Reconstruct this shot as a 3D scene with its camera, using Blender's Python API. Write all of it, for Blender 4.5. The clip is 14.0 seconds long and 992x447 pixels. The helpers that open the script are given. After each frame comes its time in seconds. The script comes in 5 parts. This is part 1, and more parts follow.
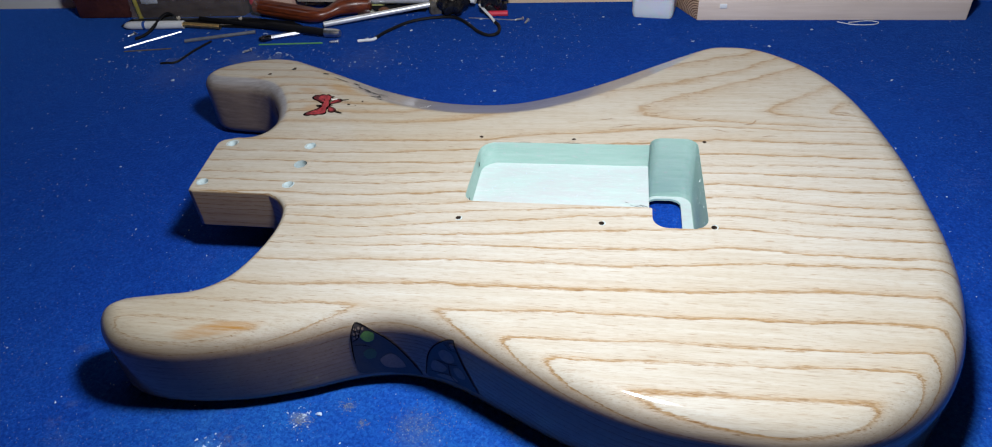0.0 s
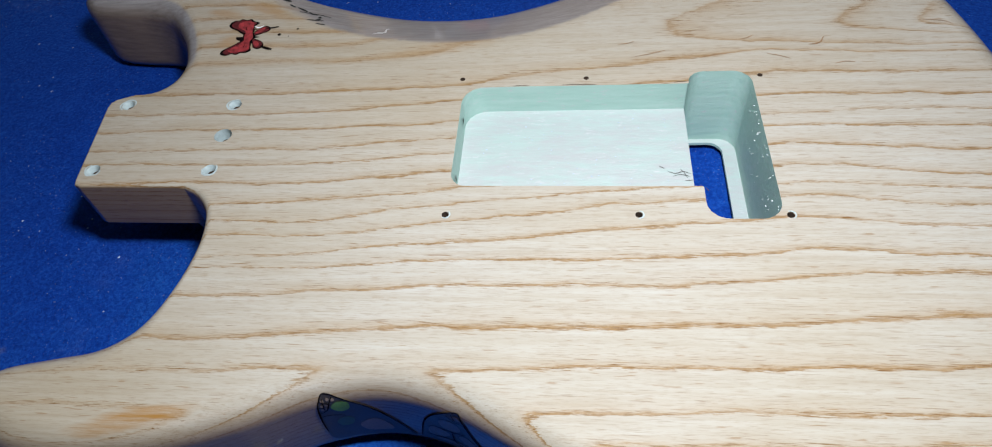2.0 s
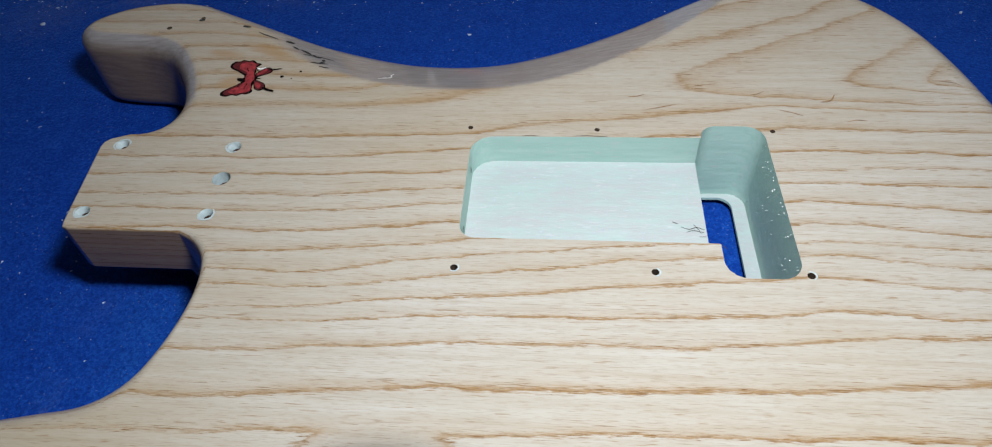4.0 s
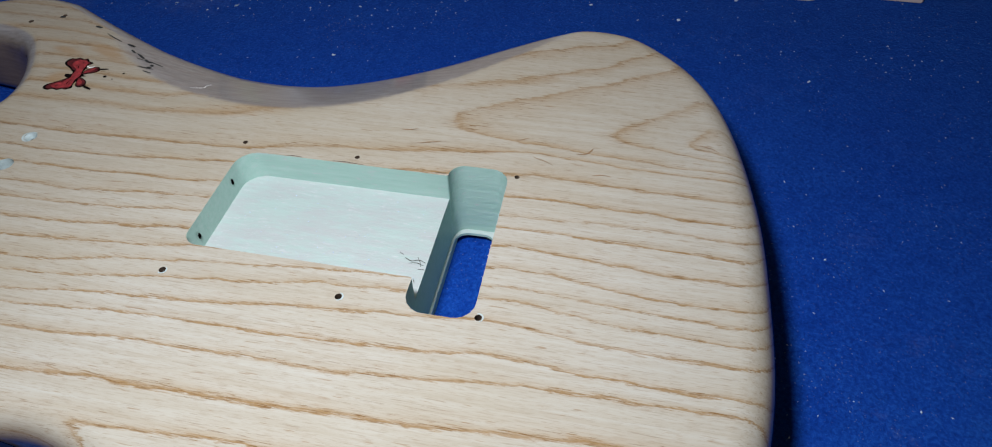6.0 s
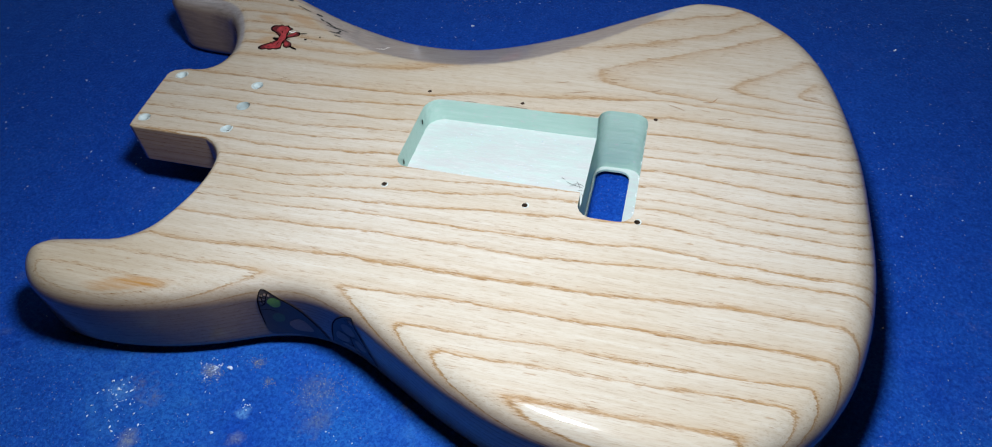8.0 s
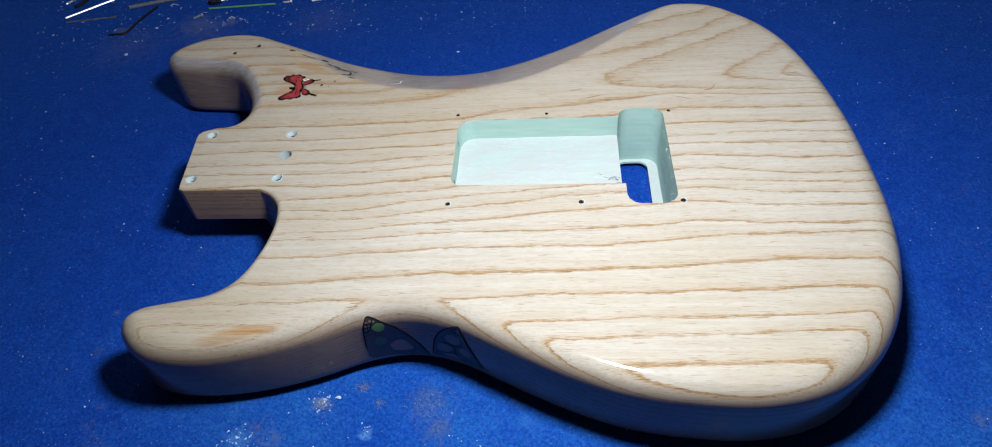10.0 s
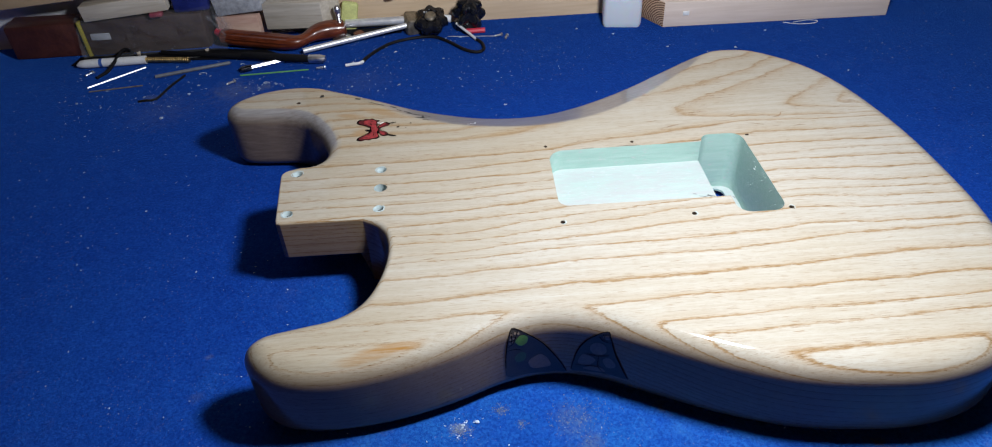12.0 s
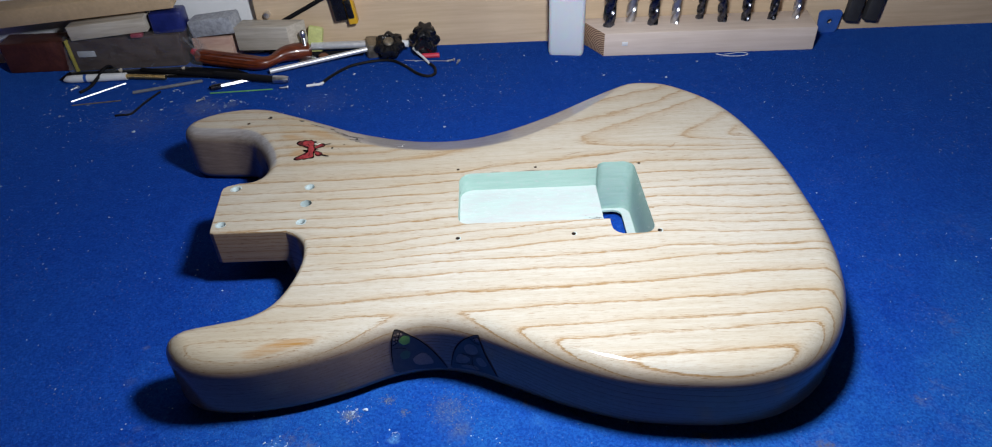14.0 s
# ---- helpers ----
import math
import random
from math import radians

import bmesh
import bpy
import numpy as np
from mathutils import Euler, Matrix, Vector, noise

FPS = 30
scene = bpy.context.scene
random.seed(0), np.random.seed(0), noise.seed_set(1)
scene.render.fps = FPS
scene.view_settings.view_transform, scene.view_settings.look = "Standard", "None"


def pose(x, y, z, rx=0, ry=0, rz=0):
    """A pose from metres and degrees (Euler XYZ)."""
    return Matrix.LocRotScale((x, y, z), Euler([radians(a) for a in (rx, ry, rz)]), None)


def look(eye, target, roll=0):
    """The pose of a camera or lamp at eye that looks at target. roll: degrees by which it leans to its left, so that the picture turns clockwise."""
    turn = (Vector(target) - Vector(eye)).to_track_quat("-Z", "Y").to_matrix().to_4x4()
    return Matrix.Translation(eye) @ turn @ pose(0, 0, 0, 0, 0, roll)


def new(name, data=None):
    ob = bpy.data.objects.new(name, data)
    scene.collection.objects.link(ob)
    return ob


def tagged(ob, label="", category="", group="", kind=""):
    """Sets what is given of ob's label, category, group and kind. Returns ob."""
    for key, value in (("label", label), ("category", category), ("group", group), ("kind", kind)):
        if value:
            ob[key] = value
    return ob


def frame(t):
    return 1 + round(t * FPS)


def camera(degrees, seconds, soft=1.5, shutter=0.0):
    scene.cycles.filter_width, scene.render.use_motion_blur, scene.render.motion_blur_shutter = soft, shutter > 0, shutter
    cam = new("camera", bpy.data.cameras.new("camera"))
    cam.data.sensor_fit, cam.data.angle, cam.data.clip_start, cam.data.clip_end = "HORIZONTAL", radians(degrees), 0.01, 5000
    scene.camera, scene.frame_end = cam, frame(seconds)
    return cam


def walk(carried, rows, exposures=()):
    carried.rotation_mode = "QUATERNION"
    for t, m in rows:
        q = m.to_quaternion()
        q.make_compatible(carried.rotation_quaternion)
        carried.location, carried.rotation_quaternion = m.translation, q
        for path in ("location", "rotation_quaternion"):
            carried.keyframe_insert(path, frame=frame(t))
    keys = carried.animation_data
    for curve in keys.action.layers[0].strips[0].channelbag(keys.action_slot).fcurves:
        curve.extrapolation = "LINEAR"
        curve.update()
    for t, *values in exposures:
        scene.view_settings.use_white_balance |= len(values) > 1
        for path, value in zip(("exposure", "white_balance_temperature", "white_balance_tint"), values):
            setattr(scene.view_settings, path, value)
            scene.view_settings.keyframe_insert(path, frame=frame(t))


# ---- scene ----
cam = camera(70.5, 14.0, 1.1)
PATH = [
    (0, (0.075, -0.264, 0.258), (-0.251, 1.264, -0.991), -5.3),
    (0.5, (0.072, -0.229, 0.261), (-0.225, 1.201, -1.105), -5.8),
    (1, (0.068, -0.189, 0.246), (-0.201, 1.102, -1.258), -7.9),
    (1.5, (0.065, -0.171, 0.246), (-0.173, 1.075, -1.3), -8.3),
    (2, (0.047, -0.159, 0.243), (-0.174, 1.066, -1.323), -7.9),
    (2.2, (0.035, -0.155, 0.241), (-0.177, 1.067, -1.328), -7.6),
    (4.3, (0.035, -0.151, 0.238), (-0.117, 1.189, -1.239), -3.4),
    (4.5, (0.051, -0.151, 0.237), (-0.095, 1.198, -1.232), -2.9),
    (5, (0.091, -0.154, 0.248), (-0.077, 1.214, -1.201), -2.2),
    (5.5, (0.132, -0.147, 0.247), (-0.071, 1.223, -1.196), -2.2),
    (6, (0.159, -0.141, 0.248), (-0.125, 1.2, -1.208), -1.2),
    (6.5, (0.17, -0.139, 0.249), (-0.17, 1.174, -1.221), -1.2),
    (7, (0.171, -0.173, 0.264), (-0.192, 1.128, -1.211), -1.8),
    (7.5, (0.147, -0.206, 0.277), (-0.239, 1.089, -1.198), -3.3),
    (8, (0.124, -0.221, 0.281), (-0.277, 1.071, -1.192), -3.9),
    (8.2, (0.119, -0.224, 0.282), (-0.28, 1.069, -1.19), -3.8),
    (10.3, (0.042, -0.266, 0.306), (-0.094, 1.115, -1.134), -5.9),
    (10.5, (0.029, -0.272, 0.299), (-0.087, 1.147, -1.106), -5.3),
    (11, (-0.019, -0.29, 0.277), (-0.099, 1.251, -0.995), -3.4),
    (11.5, (-0.038, -0.285, 0.278), (-0.024, 1.282, -0.965), -3.1),
    (12, (-0.042, -0.289, 0.276), (-0.006, 1.279, -0.966), -3.0),
    (12.5, (-0.041, -0.288, 0.278), (-0.002, 1.282, -0.961), -3.1),
    (13, (-0.04, -0.288, 0.282), (-0.002, 1.283, -0.955), -3.4),
    (13.5, (-0.016, -0.299, 0.29), (0.056, 1.277, -0.94), -2.6),
    (14, (0.023, -0.329, 0.311), (0.025, 1.25, -0.917), -2.3),
]
EXPOSURES = [(0.0, 0.22), (1.0, 0.08), (2.0, 0.02), (4.5, -0.15), (5.5, -0.22), (6.5, -0.26), (7.5, 0.0), (8.2, 0.12), (10.5, 0.2), (11.5, 0.25), (13.0, 0.27), (14.0, 0.27)]
walk(cam, [(t, look(eye, target, roll)) for t, eye, target, roll in PATH], EXPOSURES)

from mathutils.geometry import delaunay_2d_cdt

# ---- world and light ----
world = bpy.data.worlds.new("room_air")
scene.world = world
world.use_nodes = True
world.node_tree.nodes["Background"].inputs[0].default_value = (0.75, 0.85, 1.0, 1)
world.node_tree.nodes["Background"].inputs[1].default_value = 0.003

LAMP = (0.077, -0.064, 0.311)
desk = bpy.data.lights.new("desk_lamp_light", "POINT")
desk.energy, desk.shadow_soft_size, desk.color = 6.9, 0.025, (0.942, 1.0, 1.085)
new("desk_lamp_light", desk).location = LAMP
# Added warm fill light, unseen, for the near sides of the body.
room = bpy.data.lights.new("ceiling_lamp_light", "AREA")
room.energy, room.size, room.color = 1.5, 0.9, (1.0, 0.55, 0.48)
new("ceiling_lamp_light", room).matrix_world = look((-0.2, -1.3, 1.58), (-0.1, -0.5, 0))


# ---- materials ----
class Mat:
    """A node material with short calls for its nodes."""

    def __init__(self, name, rough=0.5, metal=0.0, colour=(0.5, 0.5, 0.5)):
        self.m = bpy.data.materials.new(name)
        self.m.use_nodes = True
        self.t = self.m.node_tree
        self.b = self.t.nodes["Principled BSDF"]
        self.set(Roughness=rough, Metallic=metal)
        self.b.inputs["Base Color"].default_value = (*colour, 1)

    def set(self, **values):
        for key, value in values.items():
            self.b.inputs[key.replace("_", " ")].default_value = value
        return self

    def node(self, kind):
        return self.t.nodes.new(kind)

    def link(self, a, b):
        self.t.links.new(a, b)
        return b

    def coords(self, scale=(1, 1, 1), turn=(0, 0, 0)):
        tc, mp = self.node("ShaderNodeTexCoord"), self.node("ShaderNodeMapping")
        mp.inputs["Scale"].default_value, mp.inputs["Rotation"].default_value = scale, turn
        self.link(tc.outputs["Object"], mp.inputs["Vector"])
        return mp.outputs[0]

    def noise(self, vec, scale, detail=4.0, rough=0.55, dist=0.0):
        n = self.node("ShaderNodeTexNoise")
        for key, value in (("Scale", scale), ("Detail", detail), ("Roughness", rough), ("Distortion", dist)):
            n.inputs[key].default_value = value
        self.link(vec, n.inputs["Vector"])
        return n.outputs["Fac"]

    def ramp(self, fac, *stops):
        n = self.node("ShaderNodeValToRGB")
        e = n.color_ramp.elements
        while len(e) < len(stops):
            e.new(0.5)
        for k, (p, c) in enumerate(stops):
            e[k].position = p
            e[k].color = (*c, 1) if len(c) == 3 else c
        self.link(fac, n.inputs[0])
        return n.outputs[0]

    def math(self, op, a, b=0.0, c=0.0):
        n = self.node("ShaderNodeMath")
        n.operation = op
        for k, v in enumerate((a, b, c)):
            if isinstance(v, (int, float)):
                n.inputs[k].default_value = v
            else:
                self.link(v, n.inputs[k])
        return n.outputs[0]

    def mix(self, fac, a, b, kind="MIX"):
        n = self.node("ShaderNodeMix")
        n.data_type, n.blend_type = "RGBA", kind
        for k, v in ((0, fac), (6, a), (7, b)):
            if isinstance(v, (int, float)):
                n.inputs[k].default_value = v
            elif isinstance(v, tuple):
                n.inputs[k].default_value = (*v, 1)
            else:
                self.link(v, n.inputs[k])
        return n.outputs[2]

    def base(self, out):
        self.link(out, self.b.inputs["Base Color"])
        return self

    def rough(self, out):
        self.link(out, self.b.inputs["Roughness"])
        return self

    def bump(self, height, strength=0.3, depth=0.001):
        n = self.node("ShaderNodeBump")
        n.inputs["Strength"].default_value, n.inputs["Distance"].default_value = strength, depth
        self.link(height, n.inputs["Height"])
        self.link(n.outputs[0], self.b.inputs["Normal"])
        return self


# growth lines across the back: where each one passes, in millimetres, at five stations along the body
LINES_A = [112, 101, 90, 68, 55, 45, 33, 25, 15, 5, -4, -10, -20, -25, -36, -52, -64, -77, -89, -101, -118]
LINES_B = [145, 127, 97, 72, 62, 50, 39, 31, 22, 12, 4, -4, -14, -21, -31, -47, -63, -76, -87, -100, -118]
LINES_C = [146, 128, 98, 82, 69, 56, 46, 38, 27, 17, 11, 5, -6, -20, -30, -46, -60, -74, -84, -98, -118]
LINES_D = [146, 128, 102, 93, 77, 62, 51, 44, 34, 23, 15, 9, -1, -15, -25, -42, -58, -72, -81, -96, -118]
LINES_E = [146, 128, 99, 87, 74, 61, 52, 43, 32, 20, 13, 5, -4, -17, -23, -39, -56, -71, -79, -95, -118]


STAINS = [(-0.116, 0.107, 0.008, 0.005, 20), (-0.104, 0.131, 0.020, 0.005, -28), (-0.125, 0.128, 0.012, 0.004, -10)]


def ash_wood():
    """Lacquered ash: growth rings that lie almost flat in the board, dark pores drawn out along it."""
    m = Mat("lacquered_ash", 0.42)
    sep = m.node("ShaderNodeSeparateXYZ")
    m.link(m.coords(), sep.inputs[0])
    x, y, z = sep.outputs
    slow = m.noise(m.coords((9.0, 16.0, 16.0)), 1.0, 2.0, 0.5)
    slow2 = m.noise(m.coords((30.0, 90.0, 90.0)), 1.0, 3.0, 0.55)
    ragged = m.noise(m.coords((150.0, 1500.0, 1500.0)), 1.0, 3.0, 0.7)
    far = m.node("ShaderNodeMapRange")
    for key, value in (("From Min", 0.085), ("From Max", 0.15), ("To Min", 0.006), ("To Max", 0.010)):
        far.inputs[key].default_value = value
    m.link(y, far.inputs["Value"])
    def span(v, a, b, lo, hi):
        n = m.node("ShaderNodeMapRange")
        n.interpolation_type = "SMOOTHSTEP"
        for key, value in (("From Min", a), ("From Max", b), ("To Min", lo), ("To Max", hi)):
            n.inputs[key].default_value = value
        m.link(v, n.inputs["Value"])
        return n.outputs[0]

    # how the rings dip over the rounded edge: forwards along the sides, backwards at the butt end
    butt = span(x, 0.16, 0.20, 0.0, 1.0)
    dip = m.math("SUBTRACT", 3.6, m.math("MULTIPLY", butt, m.math("ADD", 1.0, span(y, -0.07, 0.01, 0.0, 3.9))))
    dip = m.math("SUBTRACT", dip, m.math("MULTIPLY", m.math("SUBTRACT", 1.0, butt), m.math("MULTIPLY", span(y, 0.085, 0.100, 0.0, 2.7), span(x, -0.125, -0.095, 0.0, 1.0))))
    level = m.math("ADD", y, m.math("MULTIPLY", m.math("SUBTRACT", 0.045, z), dip))
    level = m.math("ADD", level, m.math("MULTIPLY", m.math("SUBTRACT", slow, 0.5), far.outputs[0]))
    level = m.math("ADD", level, m.math("MULTIPLY", m.math("SUBTRACT", slow2, 0.5), 0.0045))
    level = m.math("ADD", level, m.math("MULTIPLY", m.math("SUBTRACT", ragged, 0.5), 0.0042))
    # the cathedral figure in the far lower bout: rings that turn back on themselves
    wavy = m.math("ADD", y, m.math("MULTIPLY", m.math("SUBTRACT", slow2, 0.5), 0.008))
    past = m.math("SMOOTH_MAX", m.math("SUBTRACT", wavy, 0.106), 0.0, 0.020)
    fall = m.math("ADD", span(x, 0.10, 0.19, 1.66, 1.80), span(x, -0.06, 0.045, -1.66, 0.0))
    level = m.math("SUBTRACT", level, m.math("MULTIPLY", past, fall))
    lift = m.math("ADD", span(x, 0.045, 0.18, -0.010, 0.028), span(x, 0.150, 0.220, 0.0, 0.026))
    level = m.math("ADD", level, m.math("MULTIPLY", m.math("MULTIPLY", span(wavy, 0.086, 0.108, 0.0, 1.0), span(x, -0.06, 0.045, 0.0, 1.0)), lift))
    u = m.math("MULTIPLY", m.math("ADD", level, 0.15), 2.0)
    stations = []
    for lines in (LINES_A, LINES_B, LINES_C, LINES_D, LINES_E):
        n = m.node("ShaderNodeFloatCurve")
        c = n.mapping.curves[0]
        pts = sorted((0.15 + v * 0.001) * 2.0 for v in lines)
        first = 12
        vals = [(0.0, (first - (pts[0] / 2.0) / 0.011) / 50)] + [(p, (first + k) / 50) for k, p in enumerate(pts)]
        vals += [(1.0, (first + len(pts) - 1 + (0.5 - pts[-1] / 2.0) / 0.0115) / 50)]
        while len(c.points) < len(vals):
            c.points.new(0.5, 0.5)
        for q, (a, b) in zip(c.points, vals):
            q.location, q.handle_type = (a, b), "VECTOR"
        n.mapping.extend = "EXTRAPOLATED"
        n.mapping.update()
        m.link(u, n.inputs["Value"])
        stations.append(n.outputs[0])

    def across(a, b):
        n = m.node("ShaderNodeMapRange")
        n.inputs["From Min"].default_value, n.inputs["From Max"].default_value = a, b
        m.link(x, n.inputs["Value"])
        return n.outputs[0]

    def lerp(f, a, b):
        return m.math("ADD", a, m.math("MULTIPLY", f, m.math("SUBTRACT", b, a)))

    places = (-0.060, -0.003, 0.060, 0.130, 0.165)
    ring = stations[0]
    for a, b, station in zip(places, places[1:], stations[1:]):
        ring = lerp(across(a, b), ring, station)
    saw = m.math("FRACT", m.math("MULTIPLY", ring, 50.0))
    early = m.ramp(saw, (0.0, (0.95, 0.95, 0.95)), (0.045, (0.60, 0.60, 0.60)), (0.10, (0.27, 0.27, 0.27)), (0.22, (0.12, 0.12, 0.12)), (0.50, (0.02, 0.02, 0.02)), (0.945, (0.0, 0.0, 0.0)), (1.0, (0.95, 0.95, 0.95)))
    line = m.ramp(saw, (0.0, (1, 1, 1)), (0.04, (0.5, 0.5, 0.5)), (0.09, (0.0, 0.0, 0.0)), (0.955, (0.0, 0.0, 0.0)), (1.0, (1, 1, 1)))
    # beyond the cavity the bands are broad and soft, with thinner lines in them
    soft = m.math("MULTIPLY", span(y, 0.068, 0.090, 0.0, 1.0), span(x, 0.0, 0.05, 0.9, 0.45))
    broad = m.ramp(saw, (0.0, (0.66, 0.66, 0.66)), (0.12, (0.55, 0.55, 0.55)), (0.32, (0.13, 0.13, 0.13)), (0.5, (0.02, 0.02, 0.02)), (0.86, (0.0, 0.0, 0.0)), (0.96, (0.42, 0.42, 0.42)), (1.0, (0.66, 0.66, 0.66)))
    early = lerp(soft, early, broad)
    line = m.math("MULTIPLY", line, m.math("SUBTRACT", 1.0, m.math("MULTIPLY", soft, 0.5)))
    strength = m.ramp(m.noise(m.coords((11.0, 70.0, 70.0)), 1.0, 3.0, 0.6), (0.28, (0.35, 0.35, 0.35)), (0.55, (1, 1, 1)))
    strength = m.math("MULTIPLY", strength, m.math("SUBTRACT", 1.0, m.math("MULTIPLY", span(y, 0.088, 0.112, 0.0, 0.30), span(x, 0.03, 0.08, 0.0, 1.0))))
    # the rings fade in the short horn
    strength = m.math("MULTIPLY", strength, m.math("SUBTRACT", 1.0, m.math("MULTIPLY", span(x, -0.078, -0.052, 0.62, 0.0), span(y, -0.062, -0.045, 1.0, 0.0))))
    pore = m.ramp(m.noise(m.coords((170.0, 2200.0, 2200.0)), 1.0, 2.0, 0.7), (0.52, (0, 0, 0)), (0.62, (1, 1, 1)))
    streak = m.noise(m.coords((24.0, 520.0, 520.0)), 1.0, 5.0, 0.68)
    ground = m.ramp(streak, (0.30, (0.345, 0.312, 0.258)), (0.5, (0.380, 0.356, 0.308)), (0.70, (0.408, 0.394, 0.356)))
    blotch = m.noise(m.coords((7.0, 14.0, 14.0)), 1.0, 3.0, 0.5)
    yellowed = m.math("ADD", m.ramp(blotch, (0.38, (0, 0, 0)), (0.72, (0.40, 0.40, 0.40))), span(x, -0.15, 0.05, 0.36, 0.04))
    ground = m.mix(yellowed, ground, (0.78, 0.68, 0.50), "MULTIPLY")
    colour = m.mix(m.math("MULTIPLY", m.math("MULTIPLY", early, strength), 0.95), ground, (0.275, 0.158, 0.054))
    dashes = m.math("MULTIPLY", m.math("MULTIPLY", line, strength), m.math("ADD", m.math("MULTIPLY", pore, 0.80), 0.28))
    colour = m.mix(dashes, colour, (0.113, 0.055, 0.020))
    fine = m.math("MULTIPLY", pore, m.math("ADD", m.math("MULTIPLY", early, 0.45), 0.22))
    colour = m.mix(fine, colour, (0.2091, 0.1365, 0.0755))
    fleck = m.ramp(m.noise(m.coords((105.0, 1500.0, 1500.0)), 1.0, 1.5, 0.5), (0.68, (0, 0, 0)), (0.73, (0.55, 0.55, 0.55)))
    colour = m.mix(fleck, colour, (0.2149, 0.122, 0.0523))
    hair = m.ramp(m.noise(m.coords((105.0, 2300.0, 2300.0)), 1.0, 1.5, 0.6), (0.635, (0, 0, 0)), (0.69, (0.8, 0.8, 0.8)))
    colour = m.mix(m.math("MULTIPLY", hair, m.math("ADD", m.math("MULTIPLY", early, 2.0), 0.34)), colour, (0.145, 0.074, 0.026))
    # a resinous orange streak in the short horn
    spot = m.node("ShaderNodeVectorMath")
    spot.operation = "LENGTH"
    mp = m.node("ShaderNodeMapping")
    mp.inputs["Location"].default_value, mp.inputs["Rotation"].default_value, mp.inputs["Scale"].default_value = (4.02, 15.8, 0), (0, 0, 0), (38.0, 270.0, 0.0)
    tilt = m.node("ShaderNodeMapping")
    tilt.inputs["Rotation"].default_value = (0, 0, radians(-13))
    tc = m.node("ShaderNodeTexCoord")
    m.link(tc.outputs["Object"], tilt.inputs["Vector"])
    m.link(tilt.outputs[0], mp.inputs["Vector"])
    m.link(mp.outputs[0], spot.inputs[0])
    resin = m.ramp(m.math("ADD", spot.outputs["Value"], m.math("MULTIPLY", m.math("SUBTRACT", slow2, 0.5), 1.6)), (0.40, (1.0, 1.0, 1.0)), (1.05, (0, 0, 0)))
    resin = m.math("MULTIPLY", resin, m.ramp(streak, (0.38, (1, 1, 1)), (0.62, (0.35, 0.35, 0.35))))
    colour = m.mix(resin, colour, (0.2672, 0.1365, 0.0378))
    # glue stains round the red decal
    for cx, cy, sx, sy, turn in STAINS:
        mp = m.node("ShaderNodeMapping")
        mp.vector_type = "TEXTURE"
        mp.inputs["Location"].default_value, mp.inputs["Rotation"].default_value, mp.inputs["Scale"].default_value = (cx, cy, 0.045), (0, 0, radians(turn)), (sx, sy, 0.05)
        far_off = m.node("ShaderNodeVectorMath")
        far_off.operation = "LENGTH"
        m.link(m.coords(), mp.inputs["Vector"])
        m.link(mp.outputs[0], far_off.inputs[0])
        stain = m.ramp(m.math("ADD", far_off.outputs["Value"], m.math("MULTIPLY", m.math("SUBTRACT", slow2, 0.5), 1.8)), (0.35, (0.6, 0.6, 0.6)), (1.1, (0, 0, 0)))
        colour = m.mix(stain, colour, (0.2904, 0.1672, 0.066))
    # shade put into the colour by slope: belly cut greyed, rim and sides browned
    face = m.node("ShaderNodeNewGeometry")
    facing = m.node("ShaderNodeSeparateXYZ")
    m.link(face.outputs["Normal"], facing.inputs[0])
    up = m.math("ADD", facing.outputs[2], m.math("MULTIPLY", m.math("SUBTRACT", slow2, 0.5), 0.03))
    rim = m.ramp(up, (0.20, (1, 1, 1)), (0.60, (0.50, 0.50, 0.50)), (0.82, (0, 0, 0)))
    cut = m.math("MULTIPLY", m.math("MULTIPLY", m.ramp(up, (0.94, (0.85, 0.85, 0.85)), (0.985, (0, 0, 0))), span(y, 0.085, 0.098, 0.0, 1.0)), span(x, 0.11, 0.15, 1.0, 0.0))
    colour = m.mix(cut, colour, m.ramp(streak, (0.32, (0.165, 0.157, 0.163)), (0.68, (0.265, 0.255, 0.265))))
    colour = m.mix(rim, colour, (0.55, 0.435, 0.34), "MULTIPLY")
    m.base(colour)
    m.rough(m.ramp(blotch, (0.3, (0.36, 0.36, 0.36)), (0.8, (0.48, 0.48, 0.48))))
    m.bump(m.math("SUBTRACT", 1.0, m.math("MAXIMUM", dashes, fine)), 0.10, 0.0004)
    m.set(Coat_Weight=0.75, Coat_Roughness=0.08, Coat_IOR=1.5, Specular_IOR_Level=0.06)
    return m.m


